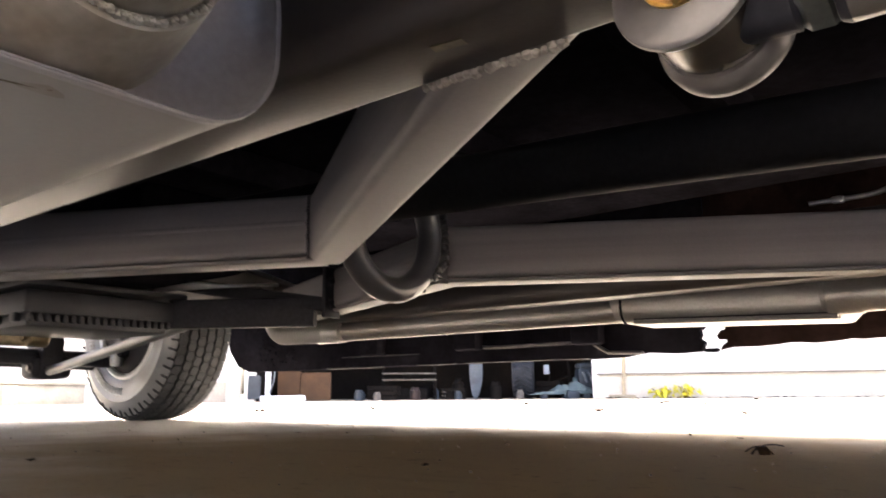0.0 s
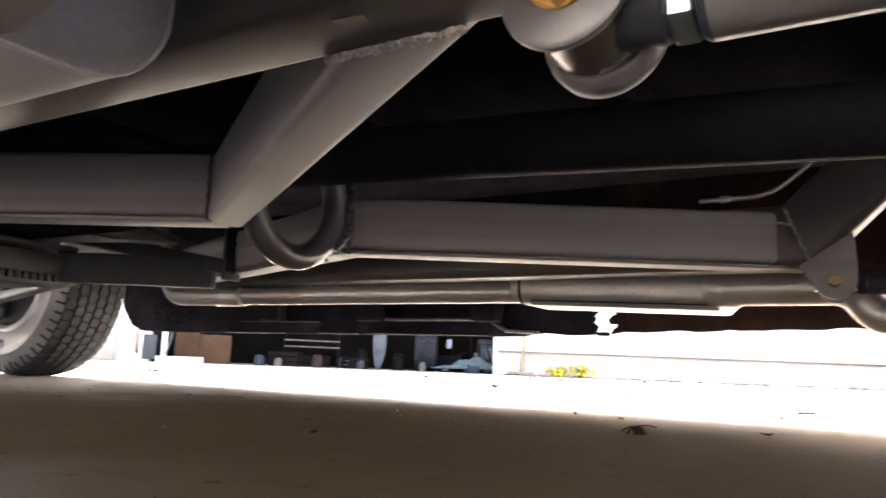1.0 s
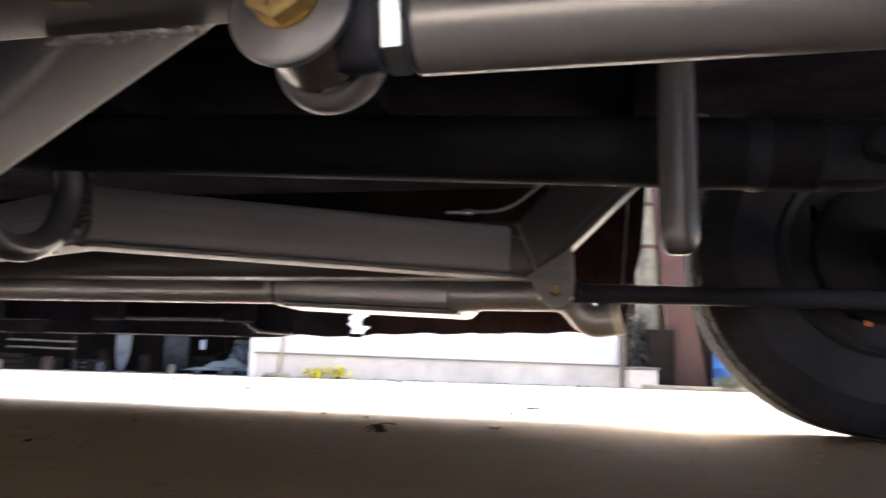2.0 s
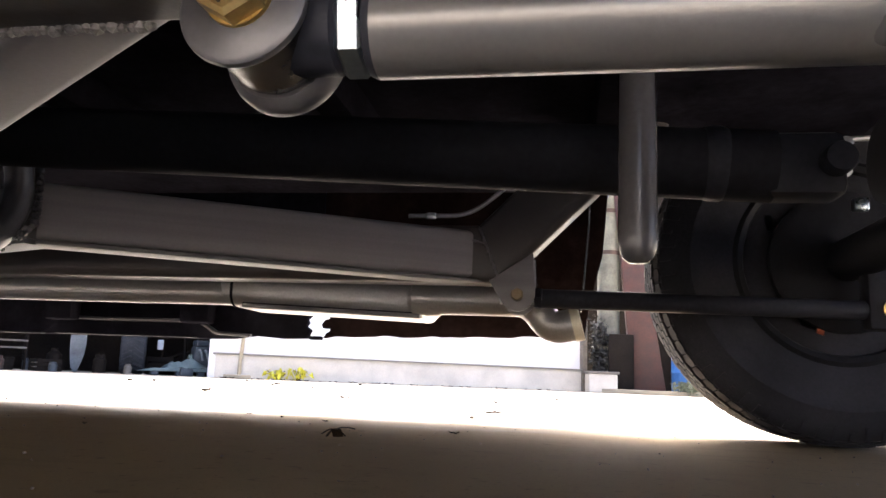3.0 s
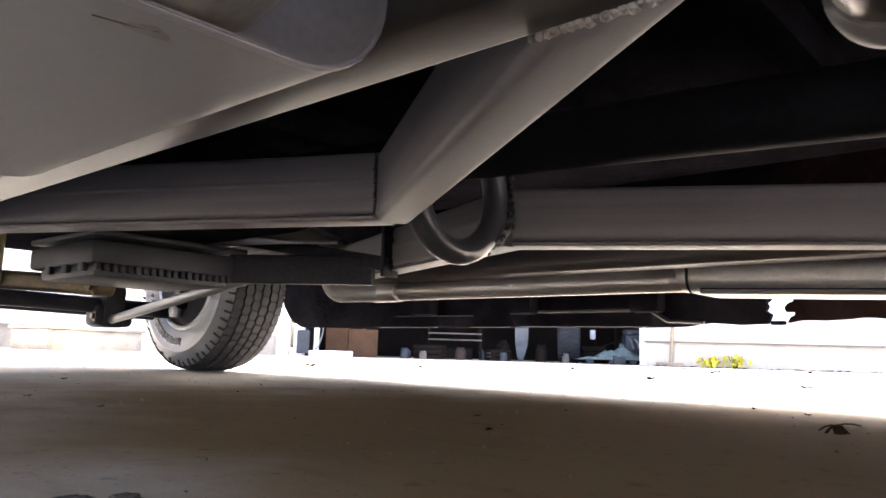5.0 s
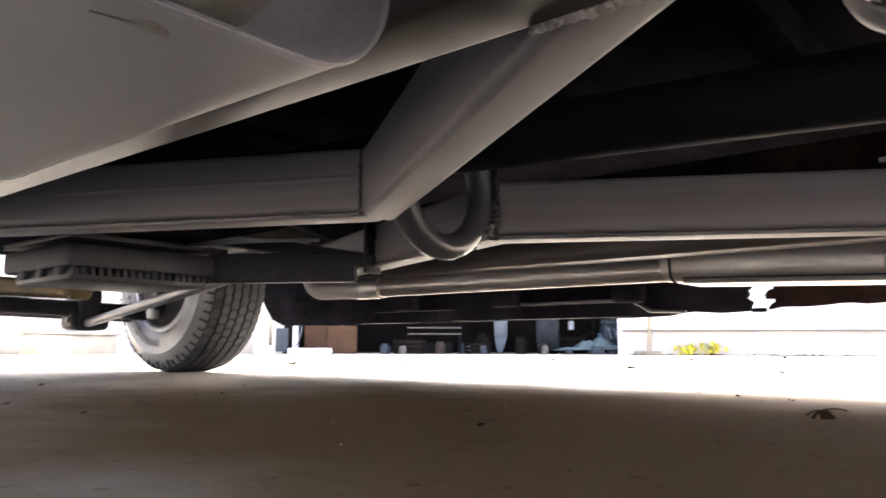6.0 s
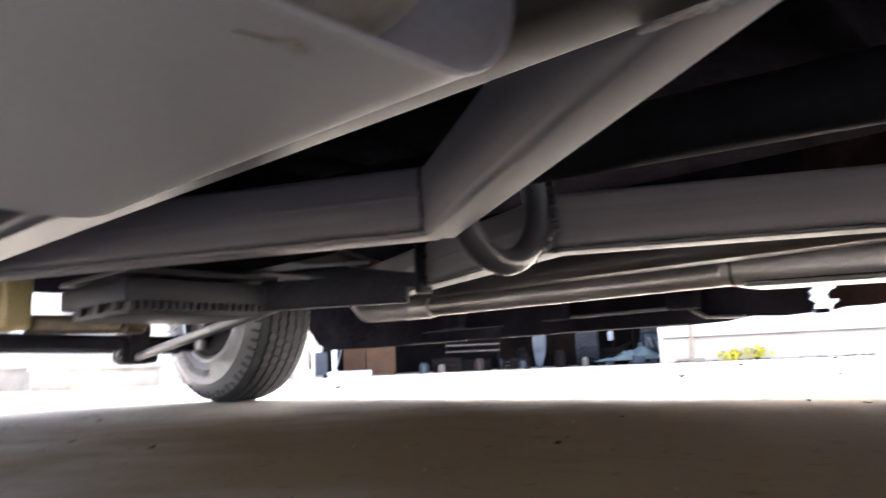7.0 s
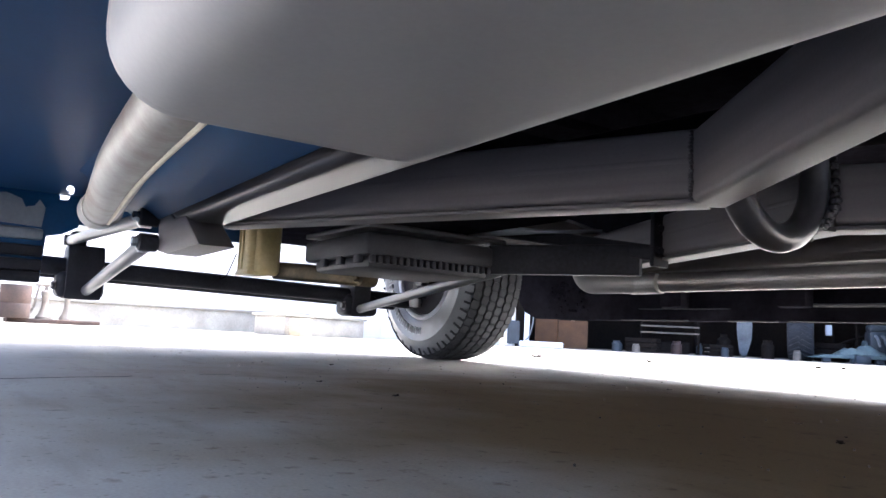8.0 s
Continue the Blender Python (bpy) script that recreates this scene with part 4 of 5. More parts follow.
for (a, b), r in ((((-1.83, 0.908, 0.352), (-0.735, 0.93, 0.316)), 0.0155), (((-1.81, 0.965, 0.187), (-0.725, 0.93, 0.263)), 0.017), (((-1.81, 1.965, 0.187), (-0.62, 1.77, 0.277)), 0.016), (((-1.83, 1.99, 0.352), (-0.80, 1.86, 0.316)), 0.0155)):
    link = vehicle("front_link", tube([a, b], r, n=20), "link", "grey steel front suspension link")
    for p, q in ((a, b), (b, a)) if a[1] < 1.5 else ((a, b),):
        d = (Vector(q) - Vector(p)).normalized()
        bm = lathe([(0.0, -0.020), (0.014, -0.020), (0.0185, -0.017), (0.0185, 0.017), (0.014, 0.020), (0.0, 0.020)], 24, "y", p)
        vehicle("link_eye", bm, "black", parent=link)
    if a[1] < 1.5:
        vbolt(link, (b[0], b[1] - 0.020, b[2]), (0, -1, 0), 0.010, 0.010, "silver", "bright bolt head")
        vehicle("jam_nut", lathe([(0.0, -0.008), (0.020, -0.008), (0.022, -0.004), (0.022, 0.004), (0.020, 0.008), (0.0, 0.008)], 6, "x", (b[0] - 0.032, b[1], b[2])), "steel", parent=link, smooth=False)
drop = vehicle("link_bracket", outline([(-0.53, 0.302), (-0.415, 0.2385), (-0.657, 0.2365), (-0.735, 0.248), (-0.75, 0.332), (-0.69, 0.332), (-0.62, 0.305)], 0.065, "y", 0.952, bevel=0.004), "frame", "grey folded link bracket")
vehicle("gusset", outline([(-0.76, 0.335), (-0.92, 0.395), (-0.93, 0.385), (-0.78, 0.31)], 0.008, "y", 0.956, bevel=0.001), "frame", parent=drop)
vehicle("wire", tube([(-0.62, 0.985, 0.42), (-0.625, 0.984, 0.36), (-0.615, 0.98, 0.31)], 0.0012, 0.02, 6), "steel", "thin loose wire")
vehicle("wire", tube([(-1.15, 1.25, 0.30), (-1.16, 1.23, 0.235), (-1.12, 1.20, 0.222), (-1.08, 1.19, 0.232)], 0.0018, 0.02, 6), "under", "thin loose wire")
vehicle("tape", block(0.020, 0.007, 0.0006, at=(0.831, 0.985, F - 0.0006), turn=Matrix.Rotation(radians(8), 3, "Z")), "ochre", "dirty yellow paper label")

# ---- the yard: walls and openings ----
def wall_run(name, a, b, z0, z1, thick, mat, label):
    """A straight run of wall between two ground points."""
    a, b = Vector((*a, 0)), Vector((*b, 0))
    d = b - a
    turn = Matrix.Rotation(math.atan2(d.y, d.x), 3, "Z")
    bm = block(d.length, thick, z1 - z0, 0.006, 1, at=(0, 0, 0))
    bmesh.ops.transform(bm, matrix=Matrix.Translation(((a + b) / 2) + Vector((0, 0, (z0 + z1) / 2))) @ turn.to_4x4(), verts=bm.verts[:])
    return thing(name, bm, mat, label, "wall", "structure", smooth=False)


PB, PC = (-3.52, 9.98), (1.32, 12.17)
wall_run("footing_north", (PB[0] - 0.06, PB[1] - 0.002), PC, 0.0, 0.31, 0.16, "footing", "pale concrete footing under a white wall")
wall_run("wall_north", (PB[0] - 0.06, PB[1] + 0.058), (PC[0], PC[1] + 0.06), 0.33, 3.2, 0.16, "wall", "white painted wall above a footing")
# grey strip: the shadow line under the wall's lip put into colour
wall_run("trim_north", (PB[0] - 0.02, PB[1] - 0.004), (PC[0], PC[1] - 0.02), 0.31, 0.33, 0.20, "trimgrey", "thin grey strip along the footing")
wall_run("post_1", (-3.58, 9.93), (-3.50, 9.97), 0.0, 3.2, 0.09, "wall", "white corner post of the shed opening")
wall_run("post_2", (-6.80, 6.66), (-6.70, 6.74), 0.0, 3.2, 0.10, "wall", "white corner post of the shed opening")
wall_run("wall_west_2", (-8.2, 5.6), (-6.85, 6.62), 0.0, 3.2, 0.12, "wall", "white painted wall beside the shed opening")
wall_run("wall_west", (-8.95, -4.0), (-9.6, 5.0), 0.30, 3.2, 0.16, "wall", "white painted wall on a footing")
wall_run("footing_west", (-8.85, -4.0), (-9.5, 5.0), 0.0, 0.27, 0.2, "stepstone", "pale concrete footing under a white wall")
wall_run("trim_west", (-8.84, -4.0), (-9.49, 5.0), 0.27, 0.30, 0.24, "trimgrey", "thin grey strip along the footing")
wall_run("wall_west_3", (-9.62, 5.02), (-8.25, 5.66), 0.0, 3.2, 0.12, "wall", "white painted wall beside the step")
wall_run("footing_west_2", (-9.46, 5.00), (-6.92, 6.44), 0.0, 0.25, 0.10, "stepstone", "pale concrete footing under a white wall")
wall_run("shed_back", (-8.6, 9.2), (-5.2, 12.9), 0.0, 3.2, 0.12, "dark", "back wall of an open shed, coloured for its shade")
wall_run("shed_side", (-6.85, 6.85), (-8.6, 9.2), 0.0, 3.2, 0.10, "dark", "side wall of an open shed, coloured for its shade")
wall_run("shed_side_2", (-3.45, 10.15), (-5.2, 12.9), 0.0, 3.2, 0.10, "dark", "side wall of an open shed, coloured for its shade")
# roof and header are unseen, added to keep skylight out of the shed
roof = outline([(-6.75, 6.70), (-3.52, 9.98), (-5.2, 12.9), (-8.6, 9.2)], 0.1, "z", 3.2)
thing("shed_shade_roof", roof, "dark", "unseen flat roof added to shade the open shed", "roof", "structure", smooth=False)
wall_run("shed_shade_header", (-6.75, 6.70), (-3.52, 9.98), 2.0, 3.2, 0.12, "wall", "unseen white header added to shade the shed opening")
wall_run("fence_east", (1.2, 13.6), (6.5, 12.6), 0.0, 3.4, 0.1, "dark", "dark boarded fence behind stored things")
# unseen wall added to close the yard, its distance set for near-side light
wall_run("wall_south", (-9.0, -12.8), (13.0, -13.2), 0.0, 3.0, 0.15, "wall", "unseen plain white wall added across the yard")


# ---- the yard: stored things ----
def step_box():
    bm = block(0.5, 1.45, 0.22, 0.012, 2, at=(0, 0, 0.11))
    ob = thing("concrete_step", bm, "stepstone", "pale concrete step against the white wall", "step")
    ob.matrix_basis = pose(-7.75, 4.35, 0, 0, 0, 24)
    part("tread_slab", block(0.56, 1.5, 0.03, 0.006, 1, at=(0, 0, 0.237)), "stepstone", ob)


step_box()
ob = thing("timber_block", block(0.16, 0.22, 0.20, 0.012, 2, at=(0, 0, 0.10)), "palewood", "sawn timber block standing on the concrete", "block")
ob.matrix_basis = pose(-7.08, 3.92, 0, 0, 0, 30)


def machine_stand():
    """Two turned iron pedestals on a plank, with a bent rod beside them."""
    base = tagged(new("iron_stand"), "rusty iron pedestals on a timber plank by the wall", "stand")
    base.matrix_basis = pose(-8.58, 1.55, 0, 0, 0, 95)
    part("plank", block(0.95, 0.24, 0.05, 0.008, 1, at=(0, 0, 0.025)), "rust", base)
    for x, s in ((-0.10, 1.0), (0.13, 0.85)):
        bm = lathe([(0.0, 0.05), (0.085 * s, 0.05), (0.085 * s, 0.075), (0.055 * s, 0.11), (0.036 * s, 0.18), (0.032 * s, 0.26), (0.05 * s, 0.33), (0.05 * s, 0.36), (0.02, 0.38), (0.018, 0.43), (0.0, 0.43)], 20, "z", (x, 0, 0))
        part("pedestal", bm, "palebrown", base)
    part("top_bar", block(0.52, 0.05, 0.03, 0.006, 1, at=(0.05, 0, 0.43)), "palebrown", base)
    part("bent_rod", tube([(-0.32, 0, 0.05), (-0.22, 0, 0.14), (-0.19, 0, 0.30), (-0.17, 0, 0.44)], 0.013, 0.08, 10), "palebrown", base)
    part("brown_drum", lathe([(0.0, 0.05), (0.15, 0.05), (0.155, 0.06), (0.155, 0.20), (0.15, 0.21), (0.155, 0.22), (0.155, 0.40), (0.15, 0.41), (0.0, 0.41)], 28, "z", (-0.42, -0.15, 0)), "rust", base, "rusty brown drum")


machine_stand()


def pole_base():
    """A white pole on a flat foot."""
    ob = tagged(new("white_pole"), "white steel pole on a flat foot", "pole")
    ob.matrix_basis = pose(-6.42, 6.96, 0, 0, 0, 50)
    part("foot", block(0.56, 0.20, 0.075, 0.01, 1, at=(0, 0, 0.0375)), "white", ob)
    part("pole", tube([(-0.19, 0.02, 0.07), (-0.19, 0.02, 2.4)], 0.035, n=16), "white", ob)
    part("hose", tube([(-0.12, -0.05, 0.60), (-0.11, -0.06, 0.30), (-0.16, -0.08, 0.12), (-0.20, -0.06, 0.09)], 0.008, 0.06, 8), "grey", ob)
    part("control_box", block(0.16, 0.10, 0.30, 0.01, 1, at=(-0.36, 0.06, 0.18)), "slate", ob)


pole_base()


def carton(x, y, sx, sy, sz, turn):
    ob = thing("cardboard_box", block(sx, sy, sz, 0.006, 1, at=(0, 0, sz / 2)), "tan", "brown cardboard box on the shed floor", "box", group="cartons in the shed")
    ob.matrix_basis = pose(x, y, 0, 0, 0, turn)
    part("packing_tape", block(0.05, sy * 0.9, 0.004, at=(0, 0, sz + 0.002)), "wood", ob)


carton(-6.99, 7.555, 0.31, 0.30, 0.40, 45.4)
carton(-6.735, 7.81, 0.405, 0.34, 0.38, 45.4)


def rack():
    """A low steel rack with pale rails."""
    ob = tagged(new("steel_rack"), "dark steel rack with pale rails in the shed", "rack")
    ob.matrix_basis = pose(-6.10, 9.05, 0, 0, 0, 42)
    for x in (-0.38, 0.38):
        for y in (-0.2, 0.2):
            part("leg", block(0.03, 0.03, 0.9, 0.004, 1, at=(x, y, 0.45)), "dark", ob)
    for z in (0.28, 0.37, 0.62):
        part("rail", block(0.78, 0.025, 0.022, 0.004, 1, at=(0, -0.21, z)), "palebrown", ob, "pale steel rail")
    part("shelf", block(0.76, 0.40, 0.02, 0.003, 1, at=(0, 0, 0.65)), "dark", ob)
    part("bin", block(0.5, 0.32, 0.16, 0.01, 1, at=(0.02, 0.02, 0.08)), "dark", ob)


rack()
for i, (x, y, r, h, mat) in enumerate(((-5.78, 9.30, 0.04, 0.16, "slate"), (-5.70, 9.36, 0.035, 0.15, "palebrown"), (-6.45, 8.45, 0.03, 0.12, "slate"), (-5.55, 9.52, 0.09, 0.30, "dark"))):
    bm = lathe([(0.0, 0.0), (r, 0.0), (r, h * 0.75), (r * 0.5, h * 0.88), (r * 0.5, h), (0.0, h)], 16, "z")
    ob = thing("bottle", bm, mat, "small plastic bottle on the shed floor", "bottle", group="bottles in the shed")
    ob.matrix_basis = pose(x, y, 0)


def hanging_sheet():
    """A pale rounded plastic sheet that hangs to a point."""
    pts = [(-0.10, 0.9), (-0.095, 0.35), (-0.075, 0.18), (-0.06, 0.09), (-0.02, 0.035), (0.02, 0.04), (0.06, 0.16), (0.09, 0.28), (0.10, 0.42), (0.09, 0.9)]
    ob = thing("paddle", outline(pts, 0.02, "y", 0.0, bevel=0.004), "grey", "pale grey paddle leaning in the shed", "paddle")
    ob.matrix_basis = pose(-5.33, 9.67, -0.035, 0, 0, 40)


hanging_sheet()


def spare_wheel(x, y, turn):
    bm = lathe([(0.19, -0.12), (0.27, -0.16), (0.33, -0.155), (0.345, -0.135), (0.345, 0.135), (0.33, 0.155), (0.27, 0.16), (0.19, 0.12)], 40, "y", (0, 0, 0.362), True)
    for i in range(30):
        for side in (-1, 1):
            a = 2 * math.pi * (i + 0.25 * side) / 30
            block(0.026, 0.135, 0.024, 0.0, at=(0.352 * math.cos(a), side * 0.072, 0.362 + 0.352 * math.sin(a)), turn=Matrix.Rotation(-a + math.pi / 2, 3, "Y") @ Matrix.Rotation(side * 0.55, 3, "Z"), bm=bm)
    ob = thing("spare_wheel", bm, "treadrubber", "worn black lugged wheel standing in the shed", "wheel", smooth=False)
    part("rim", lathe([(0.0, -0.05), (0.10, -0.05), (0.17, -0.08), (0.192, -0.115), (0.196, -0.11), (0.18, 0.0), (0.196, 0.11), (0.192, 0.115), (0.17, 0.08), (0.0, 0.05)], 32, "y", (0, 0, 0.362)), "slate", ob)
    ob.matrix_basis = pose(x, y, 0, 0, 0, turn)


spare_wheel(-4.78, 10.10, 120)


def covered_heap():
    """A crumpled grey-green sheet over parts, with small feet under its edge."""
    bm = bmesh.new()
    bmesh.ops.create_grid(bm, x_segments=26, y_segments=14, size=0.5)
    for v in bm.verts:
        u, w = v.co.x * 2, v.co.y * 2
        top = 0.10 * max(0, 1 - (u * u) ** 1.5) * max(0, 1 - (w * w) ** 1.5)
        v.co = Vector((u * 0.46, w * 0.25, 0.045 + top * (0.8 + 0.9 * noise.noise((u * 2.1, w * 2.3, 3.0))) + 0.025 * noise.noise((u * 5, w * 5, 1))))
    bmesh.ops.scale(bm, vec=(0.62, 0.8, 1.0), verts=bm.verts[:])
    bmesh.ops.translate(bm, vec=(0.12, 0.0, 0.066), verts=bm.verts[:])
    bmesh.ops.solidify(bm, geom=bm.faces[:], thickness=0.012)
    ob = thing("ground_sheet", bm, "sheet", "crumpled grey-green sheet on a low board", "sheet")
    ob.matrix_basis = pose(-4.18, 10.20, 0, 0, 0, 38)
    part("board", outline([(-0.50, 0.052), (-0.30, 0.098), (0.46, 0.104), (0.46, 0.062), (-0.28, 0.056)], 0.42, "y", -0.21, bevel=0.004), "sheet", ob, "pale grey-green board")
    for x in (-0.30, 0.02, 0.30):
        part("foot", block(0.10, 0.10, 0.056, 0.012, 1, at=(x, -0.16, 0.028)), "slate", ob)
    part("block", block(0.17, 0.10, 0.10, 0.014, 2, at=(0.10, -0.235, 0.05)), "slate", ob, "dark slate block")


covered_heap()


def frame_stand():
    """A grey bench frame of thin legs with parts on it."""
    ob = tagged(new("bench"), "grey metal bench with loose parts in the shed", "bench")
    ob.matrix_basis = pose(-4.35, 10.75, 0, 0, 0, 35)
    for x in (-0.35, -0.05, 0.3):
        part("leg", tube([(x, 0, 0.0), (x + 0.04, 0, 0.3), (x, 0, 0.75)], 0.022, 0.05, 8), "dark", ob)
    part("brace", tube([(-0.35, 0, 0.2), (0.3, 0, 0.45)], 0.018, n=8), "dark", ob)
    part("bench_top", block(1.0, 0.5, 0.04, 0.006, 1, at=(0, 0, 0.77)), "dark", ob)
    part("white_can", block(0.08, 0.06, 0.14, 0.01, 1, at=(-0.37, -0.1, 0.42)), "white", ob, "white plastic can")
    part("crate", block(0.35, 0.3, 0.25, 0.01, 1, at=(-0.33, 0.05, 0.125)), "dark", ob)


frame_stand()


def old_engine():
    """A dull engine on the shed floor, with its covers, pulley and pipes."""
    ob = thing("old_engine", block(0.36, 0.30, 0.30, 0.03, 2, at=(0, 0, 0.27)), "slate", "dull grey engine standing on the shed floor", "engine")
    ob.matrix_basis = pose(-3.98, 10.62, 0, 0, 0, 40)
    part("sump", block(0.28, 0.22, 0.12, 0.025, 2, at=(0, 0, 0.06)), "dark", ob)
    for y in (-0.09, 0.09):
        part("rocker_cover", block(0.34, 0.10, 0.09, 0.03, 3, at=(0, y, 0.46)), "slate", ob)
    part("pulley", lathe([(0.0, -0.02), (0.08, -0.02), (0.085, -0.012), (0.07, 0.0), (0.085, 0.012), (0.08, 0.02), (0.0, 0.02)], 24, "x", (-0.21, 0, 0.22)), "sheet", ob, "pale pulley")
    for i in range(4):
        x = -0.12 + 0.08 * i
        part("exhaust_pipe", tube([(x, -0.15, 0.36), (x, -0.23, 0.34), (x + 0.03, -0.25, 0.22)], 0.018, 0.05, 10), "grey", ob)


old_engine()


def crate(x, y, sx, sy, sz, turn, mat, label):
    """An open slatted crate with things in it."""
    ob = tagged(new("crate"), label, "crate", "crates in the shed")
    ob.matrix_basis = pose(x, y, 0, 0, 0, turn)
    for s in (-1, 1):
        for k in range(3):
            part("slat", block(sx, 0.015, sz * 0.26, 0.002, 1, at=(0, s * sy / 2, sz * (0.16 + 0.33 * k))), mat, ob)
            part("slat", block(0.015, sy - 0.03, sz * 0.26, 0.002, 1, at=(s * sx / 2, 0, sz * (0.16 + 0.33 * k))), mat, ob)
    part("base_board", block(sx - 0.02, sy - 0.02, 0.012, at=(0, 0, 0.008)), mat, ob)


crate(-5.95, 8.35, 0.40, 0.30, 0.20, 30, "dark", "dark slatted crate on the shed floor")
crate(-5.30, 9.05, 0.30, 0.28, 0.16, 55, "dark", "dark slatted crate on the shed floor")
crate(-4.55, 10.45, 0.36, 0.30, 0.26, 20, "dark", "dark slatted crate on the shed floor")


def jar(x, y, r, h, mat, label):
    bm = lathe([(0.0, 0.0), (r, 0.0), (r * 1.02, h * 0.1), (r, h * 0.72), (r * 0.75, h * 0.82), (r * 0.75, h), (0.0, h)], 18, "z")
    ob = thing("paint_can", bm, mat, label, "can", group="cans in the shed")
    ob.matrix_basis = pose(x, y, 0)


for x, y, r, h, mat in ((-6.05, 7.95, 0.06, 0.14, "slate"), (-5.85, 8.10, 0.05, 0.11, "palebrown"), (-5.62, 8.62, 0.07, 0.17, "rust"), (-5.12, 8.95, 0.05, 0.12, "slate"), (-4.95, 9.62, 0.08, 0.24, "dark"), (-4.62, 9.75, 0.05, 0.13, "palebrown")):
    jar(x, y, r, h, mat, "dull paint can on the shed floor")


def planter():
    ob = thing("planter_box", block(0.42, 0.3, 0.27, 0.01, 1, at=(0, 0, 0.135)), "footing", "pale concrete planter at the end of the wall", "planter")
    ob.matrix_basis = pose(1.62, 11.86, 0, 0, 0, 10)
    part("rim", block(0.46, 0.34, 0.04, 0.008, 1, at=(0, 0, 0.285)), "palebrown", ob)


planter()
ob = thing("corner_board", block(0.07, 0.16, 2.4, 0.005, 1, at=(0, 0, 1.2)), "palebrown", "beige corner board at the end of the wall", "board")
ob.matrix_basis = pose(1.36, 12.12, 0, 0, 0, 24)


def store_column():
    ob = tagged(new("machine_frame"), "tall red machine upright beside a beige pipe stack", "machine")
    ob.matrix_basis = pose(2.3, 12.05, 0)
    part("upright", outline([(-0.22, 0.0), (0.25, 0.0), (-0.03, 1.945), (-0.17, 3.0), (-0.50, 3.0), (-0.385, 1.945)], 0.25, "y", -0.12, bevel=0.01), "red", ob, "red painted upright that leans")
    part("beige_pipe", tube([(-0.57, 0.05, 0.0), (-0.56, 0.05, 3.05)], 0.165, n=20), "stackpipe", ob, "weathered beige pipe")
    for z in (1.35, 2.1, 2.75):
        part("pipe_band", lathe([(0.165, -0.03), (0.175, -0.03), (0.175, 0.03), (0.165, 0.03)], 20, "z", (-0.565, 0.05, z), True), "rust", ob)
    part("dark_case", block(0.36, 0.3, 0.85, 0.02, 2, at=(-0.40, -0.15, 0.425)), "dark", ob)


store_column()
ob = thing("blue_barrel", lathe([(0.0, 0.0), (0.27, 0.0), (0.29, 0.03), (0.29, 0.3), (0.30, 0.32), (0.29, 0.34), (0.29, 0.62), (0.30, 0.64), (0.29, 0.66), (0.27, 0.9), (0.0, 0.9)], 28, "z"), "tarp", "blue plastic barrel behind the timber edging", "barrel")
ob.matrix_basis = pose(2.92, 12.0, 0)


def shrub(name, x, y, rad, tall, n, mat, label, seed, leaf=0.05):
    """Many small folded leaves on thin stems."""
    rng = random.Random(seed)
    ob = tagged(new(name), label, "plant")
    ob.matrix_basis = pose(x, y, 0)
    bm = bmesh.new()
    stems = []
    for i in range(9):
        a = rng.uniform(0, 6.28)
        top = Vector((rad * 0.8 * math.cos(a) * rng.random(), rad * 0.8 * math.sin(a) * rng.random(), tall * rng.uniform(0.6, 1.0)))
        stems.append(top)
        tube([(top.x * 0.1, top.y * 0.1, 0), (top.x * 0.6, top.y * 0.6, top.z * 0.6), tuple(top)], 0.004, 0.05, 5, bm)
    part("stem", bm, "leaf", ob)
    bm = bmesh.new()
    for i in range(n):
        c = rng.choice(stems) * rng.uniform(0.3, 1.05) + Vector((rng.gauss(0, rad * 0.25), rng.gauss(0, rad * 0.25), rng.gauss(0, tall * 0.08)))
        c.z = max(0.01, c.z)
        q = Euler((rng.uniform(-1.2, 1.2), rng.uniform(-1.2, 1.2), rng.uniform(0, 6.28))).to_matrix()
        s = leaf * rng.uniform(0.6, 1.3)
        v = [bm.verts.new(c + q @ Vector(p) * s) for p in ((-1, 0, 0), (0, -0.4, 0.15), (0, 0, 0), (0, 0.4, 0.15), (1, 0, -0.1))]
        bm.faces.new((v[0], v[1], v[2]))
        bm.faces.new((v[0], v[2], v[3]))
        bm.faces.new((v[1], v[4], v[2]))
        bm.faces.new((v[2], v[4], v[3]))
    part("leaves", bm, mat, ob, smooth=False)
    return ob


shrub("dark_shrub", 1.62, 11.95, 0.20, 1.0, 1100, "darkleaf", "dark twiggy shrub at the end of the wall", 3, 0.045)
shrub("low_plant", 2.75, 11.45, 0.28, 0.20, 300, "greyleaf", "low grey-green plant behind the timber edging", 4, 0.04)
shrub("weed", -2.66, 10.10, 0.26, 0.13, 70, "plant", "yellow-green weed at the foot of the wall", 5, 0.05)
shrub("weed", -2.42, 10.20, 0.20, 0.17, 45, "plant", "yellow-green weed at the foot of the wall", 6, 0.05)
ob = thing("timber_edging", block(2.3, 0.10, 0.06, 0.008, 1, at=(0, 0, 0.03)), "wood", "sawn timber edging along the concrete", "edging")
ob.matrix_basis = pose(2.75, 11.40, 0, 0, 0, -12)
ob = thing("board_offcut", block(0.35, 0.14, 0.05, 0.01, 1, at=(0, 0, 0.025)), "wood", "weathered board offcut by the corner post", "board")
ob.matrix_basis = pose(-3.18, 9.98, 0, 0, 0, 28)
ob = thing("leaning_stick", tube([(-3.18, 10.02, 0.0), (-3.14, 10.06, 1.1)], 0.025, n=10), "palewood", "thin weathered stick leaning on the wall", "stick")


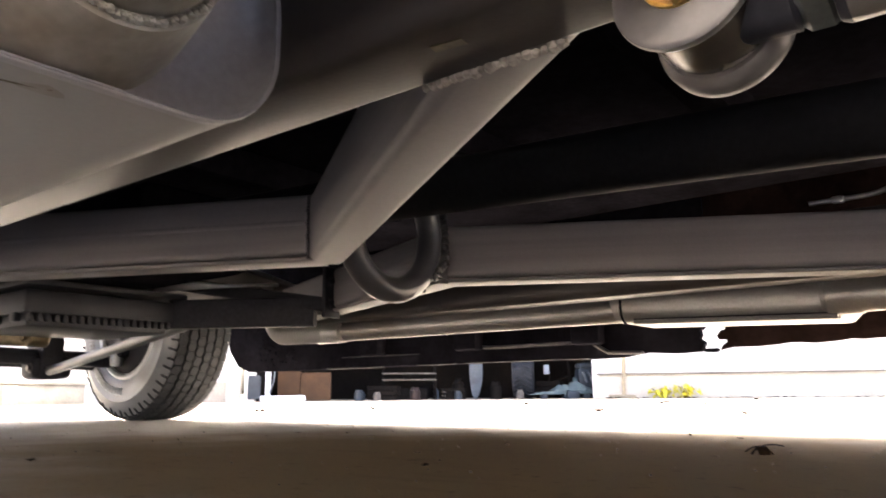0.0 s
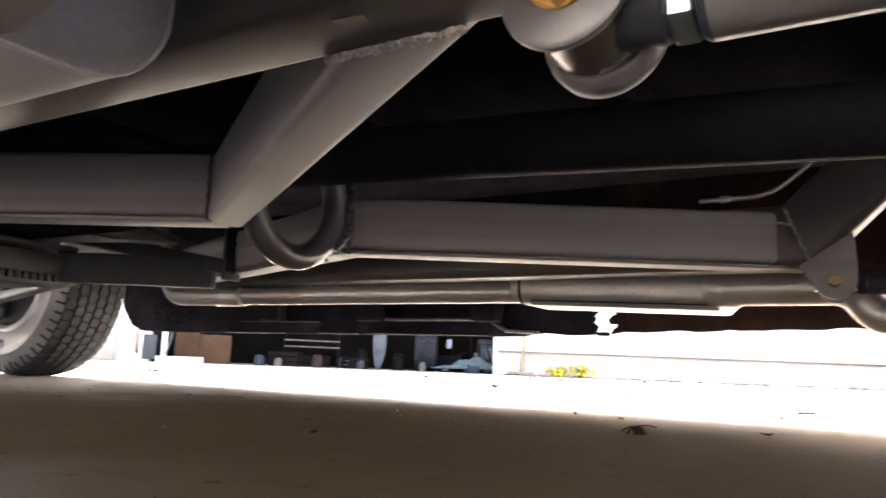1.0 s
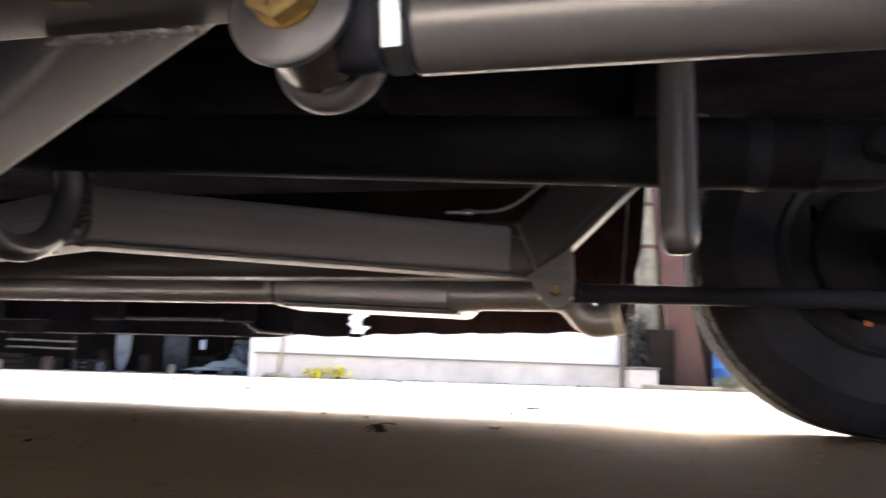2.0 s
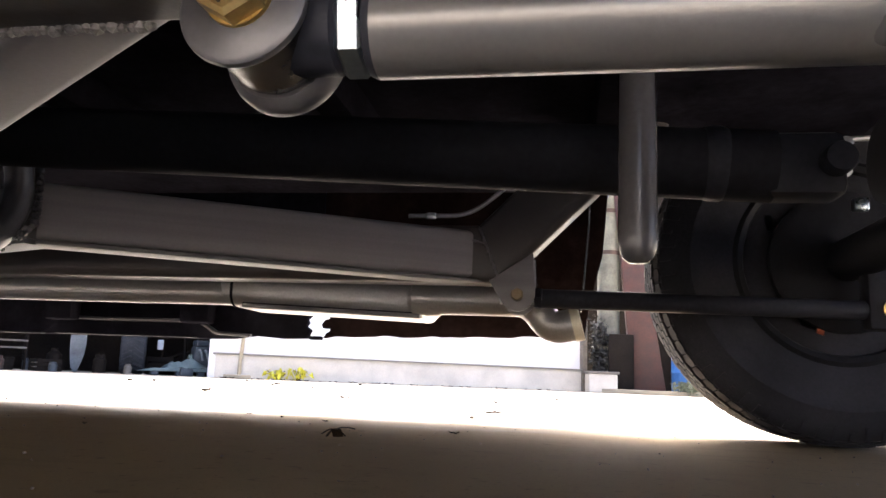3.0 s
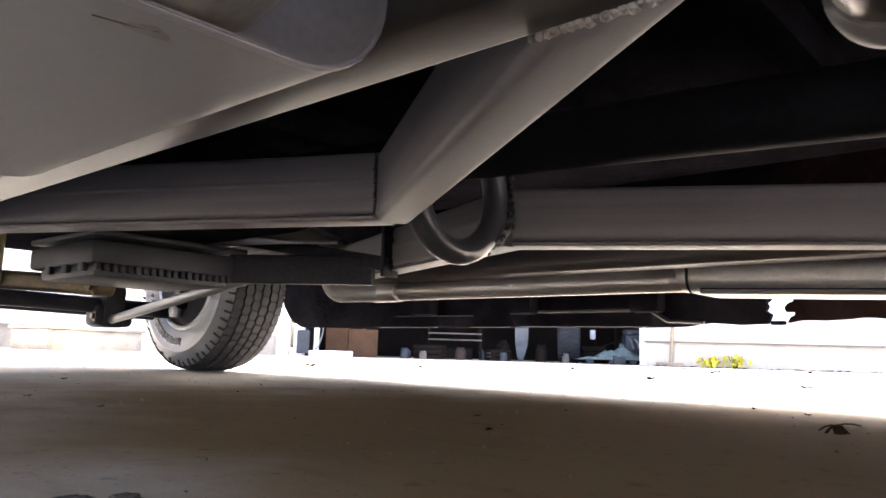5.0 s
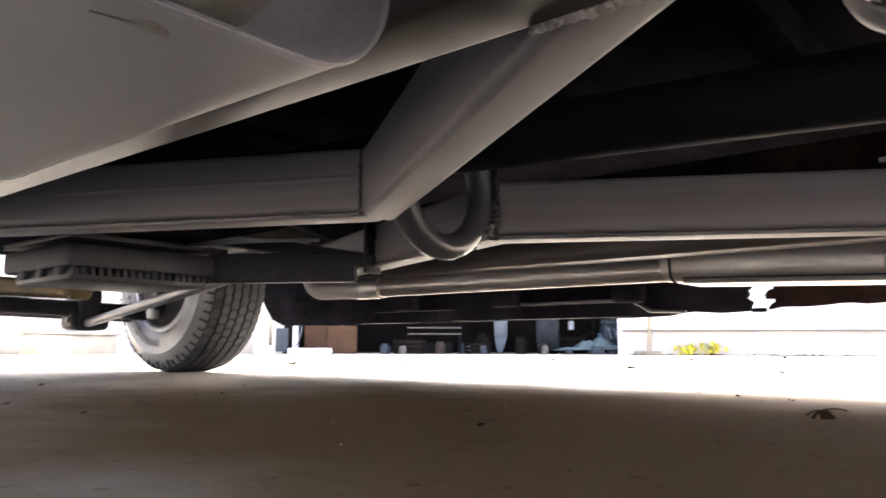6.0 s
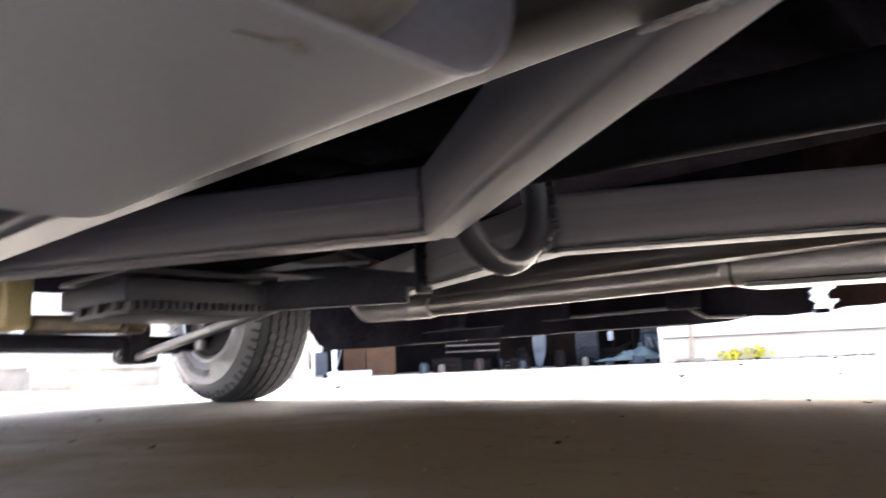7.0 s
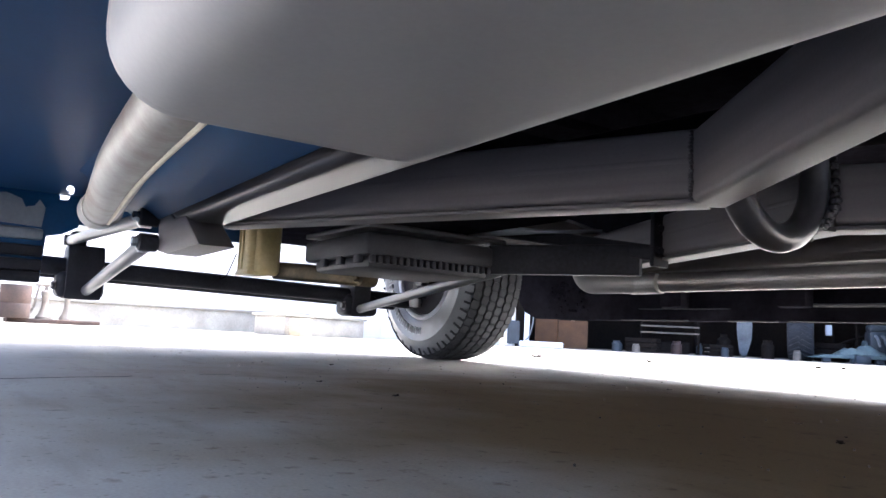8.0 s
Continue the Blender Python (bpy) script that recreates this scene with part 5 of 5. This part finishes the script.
# ---- litter on the slab ----
def dry_leaf(x, y, size, turn, curl=0.4, mat="leaf"):
    bm = bmesh.new()
    rows = []
    for i in range(9):
        u = -1 + 2 * i / 8
        w = 0.36 * math.sqrt(max(0.0, 1 - u * u)) * (1 + 0.25 * math.sin(i * 2.6)) + 0.01
        z = 0.02 + curl * 0.5 * (u * u) + 0.06 * math.sin(i * 1.7)
        rows.append([bm.verts.new((u, -w, z + curl * 0.7 * w)), bm.verts.new((u, 0, z)), bm.verts.new((u, w, z + curl * 0.8 * w))])
    for q, s in zip(rows, rows[1:]):
        for j in (0, 1):
            bm.faces.new((q[j], q[j + 1], s[j + 1], s[j]))
    bmesh.ops.scale(bm, vec=(size, size, size), verts=bm.verts[:])
    ob = thing("dry_leaf", bm, mat, "curled dry brown leaf on the concrete", "leaf", group="litter on the slab")
    ob.matrix_basis = pose(x, y, 0.001, 0, 0, turn)


def forked_leaf(x, y):
    """A dry three-pointed leaf that stands on two of its tips."""
    bm = bmesh.new()
    top = Vector((-0.004, 0, 0.012))
    for tip, w in (((-0.027, 0.002, 0.003), 0.006), ((-0.016, -0.010, 0.0), 0.005), ((0.004, -0.010, 0.0), 0.010), ((0.030, 0.003, 0.013), 0.006), ((0.012, 0.010, 0.0), 0.005)):
        tip = Vector(tip)
        path = [top.lerp(tip, f) + Vector((0, 0, 0.003 * math.sin(f * 3.1))) for f in (0, 0.35, 0.7, 1.0)]
        sweep(path, [(-w, 0.0), (0.0, 0.0012), (w, 0.0), (0.0, -0.001)], bm)
    ob = thing("dry_leaf", bm, "leaf", "dark three-pointed dry leaf on the concrete", "leaf", group="litter on the slab")
    ob.matrix_basis = pose(x, y, 0.001, 0, 0, 5)


forked_leaf(0.722, 1.932)


def chipped_pit(x, y, sx, sy, turn, seed):
    """A chipped hollow in the slab: a dark uneven bed inside a low broken rim."""
    rng = random.Random(seed)
    bm = bmesh.new()
    rows = []
    for k, z in ((1.25, 0.0002), (1.0, 0.0022), (0.86, 0.0012), (0.45, 0.0008)):
        rows.append([bm.verts.new((sx * k * math.cos(a) * rng.uniform(0.6, 1.2), sy * k * math.sin(a) * rng.uniform(0.6, 1.2), z)) for a in (2 * math.pi * i / 22 for i in range(22))])
    for q, s in zip(rows, rows[1:]):
        for i in range(22):
            j = (i + 1) % 22
            bm.faces.new((q[i], q[j], s[j], s[i]))
    bm.faces.new(rows[-1])
    ob = thing("chipped_pit", bm, "grit", "small dark chipped pit in the concrete slab", "pit", group="chips in the slab")
    ob.matrix_basis = pose(x, y, 0.0, 0, 0, turn)


chipped_pit(0.498, 0.902, 0.010, 0.016, 12, 5)
chipped_pit(0.513, 0.935, 0.009, 0.010, 40, 6)


def slab_crack(points, w, label):
    bm = sweep(smooth_path(points, 0.03), [(-w, -0.001), (0.0, 0.0008), (w, -0.001)])
    thing("slab_crack", bm, "grit", label, "crack", group="chips in the slab")


slab_crack([(-0.50, 0.55, 0), (-0.508, 0.686, 0), (-0.56, 0.80, 0), (-0.585, 0.887, 0), (-0.60, 0.90, 0)], 0.0022, "thin dark crack in the concrete slab")
slab_crack([(-0.667, 1.04, 0), (-0.672, 1.07, 0), (-0.68, 1.11, 0)], 0.003, "thin dark crack in the concrete slab")
rng = random.Random(11)
for i in range(46):
    x, y = rng.uniform(-2.6, 2.2), rng.uniform(1.2, 3.6)
    dry_leaf(x, y, rng.choice((0.006, 0.008, 0.011, 0.014)), rng.uniform(0, 360), rng.uniform(0.2, 0.7))
for i in range(30):
    dry_leaf(rng.uniform(-2.5, 2.2), rng.uniform(3.0, 8.5), rng.uniform(0.025, 0.06), rng.uniform(0, 360), 0.5)
for i in range(60):
    f = rng.random() ** 1.5
    dry_leaf(PB[0] + 0.2 + f * 4.6, PB[1] - 0.05 + f * 2.1 + rng.uniform(-0.18, 0.05), rng.uniform(0.025, 0.05), rng.uniform(0, 360), 0.6)


def gravel():
    """Grit and crumbs scattered on the slab."""
    rng = random.Random(21)
    bm = bmesh.new()
    for i in range(900):
        x, y = rng.uniform(-3.0, 2.4), rng.uniform(0.95, 4.5)
        r = rng.uniform(0.0007, 0.0021)
        m = Matrix.Translation((x, y, r * 0.5)) @ Euler((rng.random() * 3, rng.random() * 3, rng.random() * 3)).to_matrix().to_4x4() @ Matrix.Diagonal((r, r * rng.uniform(0.5, 1), r * rng.uniform(0.4, 0.8), 1))
        bmesh.ops.create_cube(bm, size=1.6, matrix=m)
    thing("grit", bm, "grit", "fine grit scattered over the concrete slab", "grit", "stuff", smooth=False)


gravel()
ob = thing("pebble", block(0.014, 0.010, 0.008, 0.003, 1, at=(0, 0, 0.004)), "grit", "small dark stone on the concrete", "stone")
ob.matrix_basis = pose(0.853, 2.746, 0)
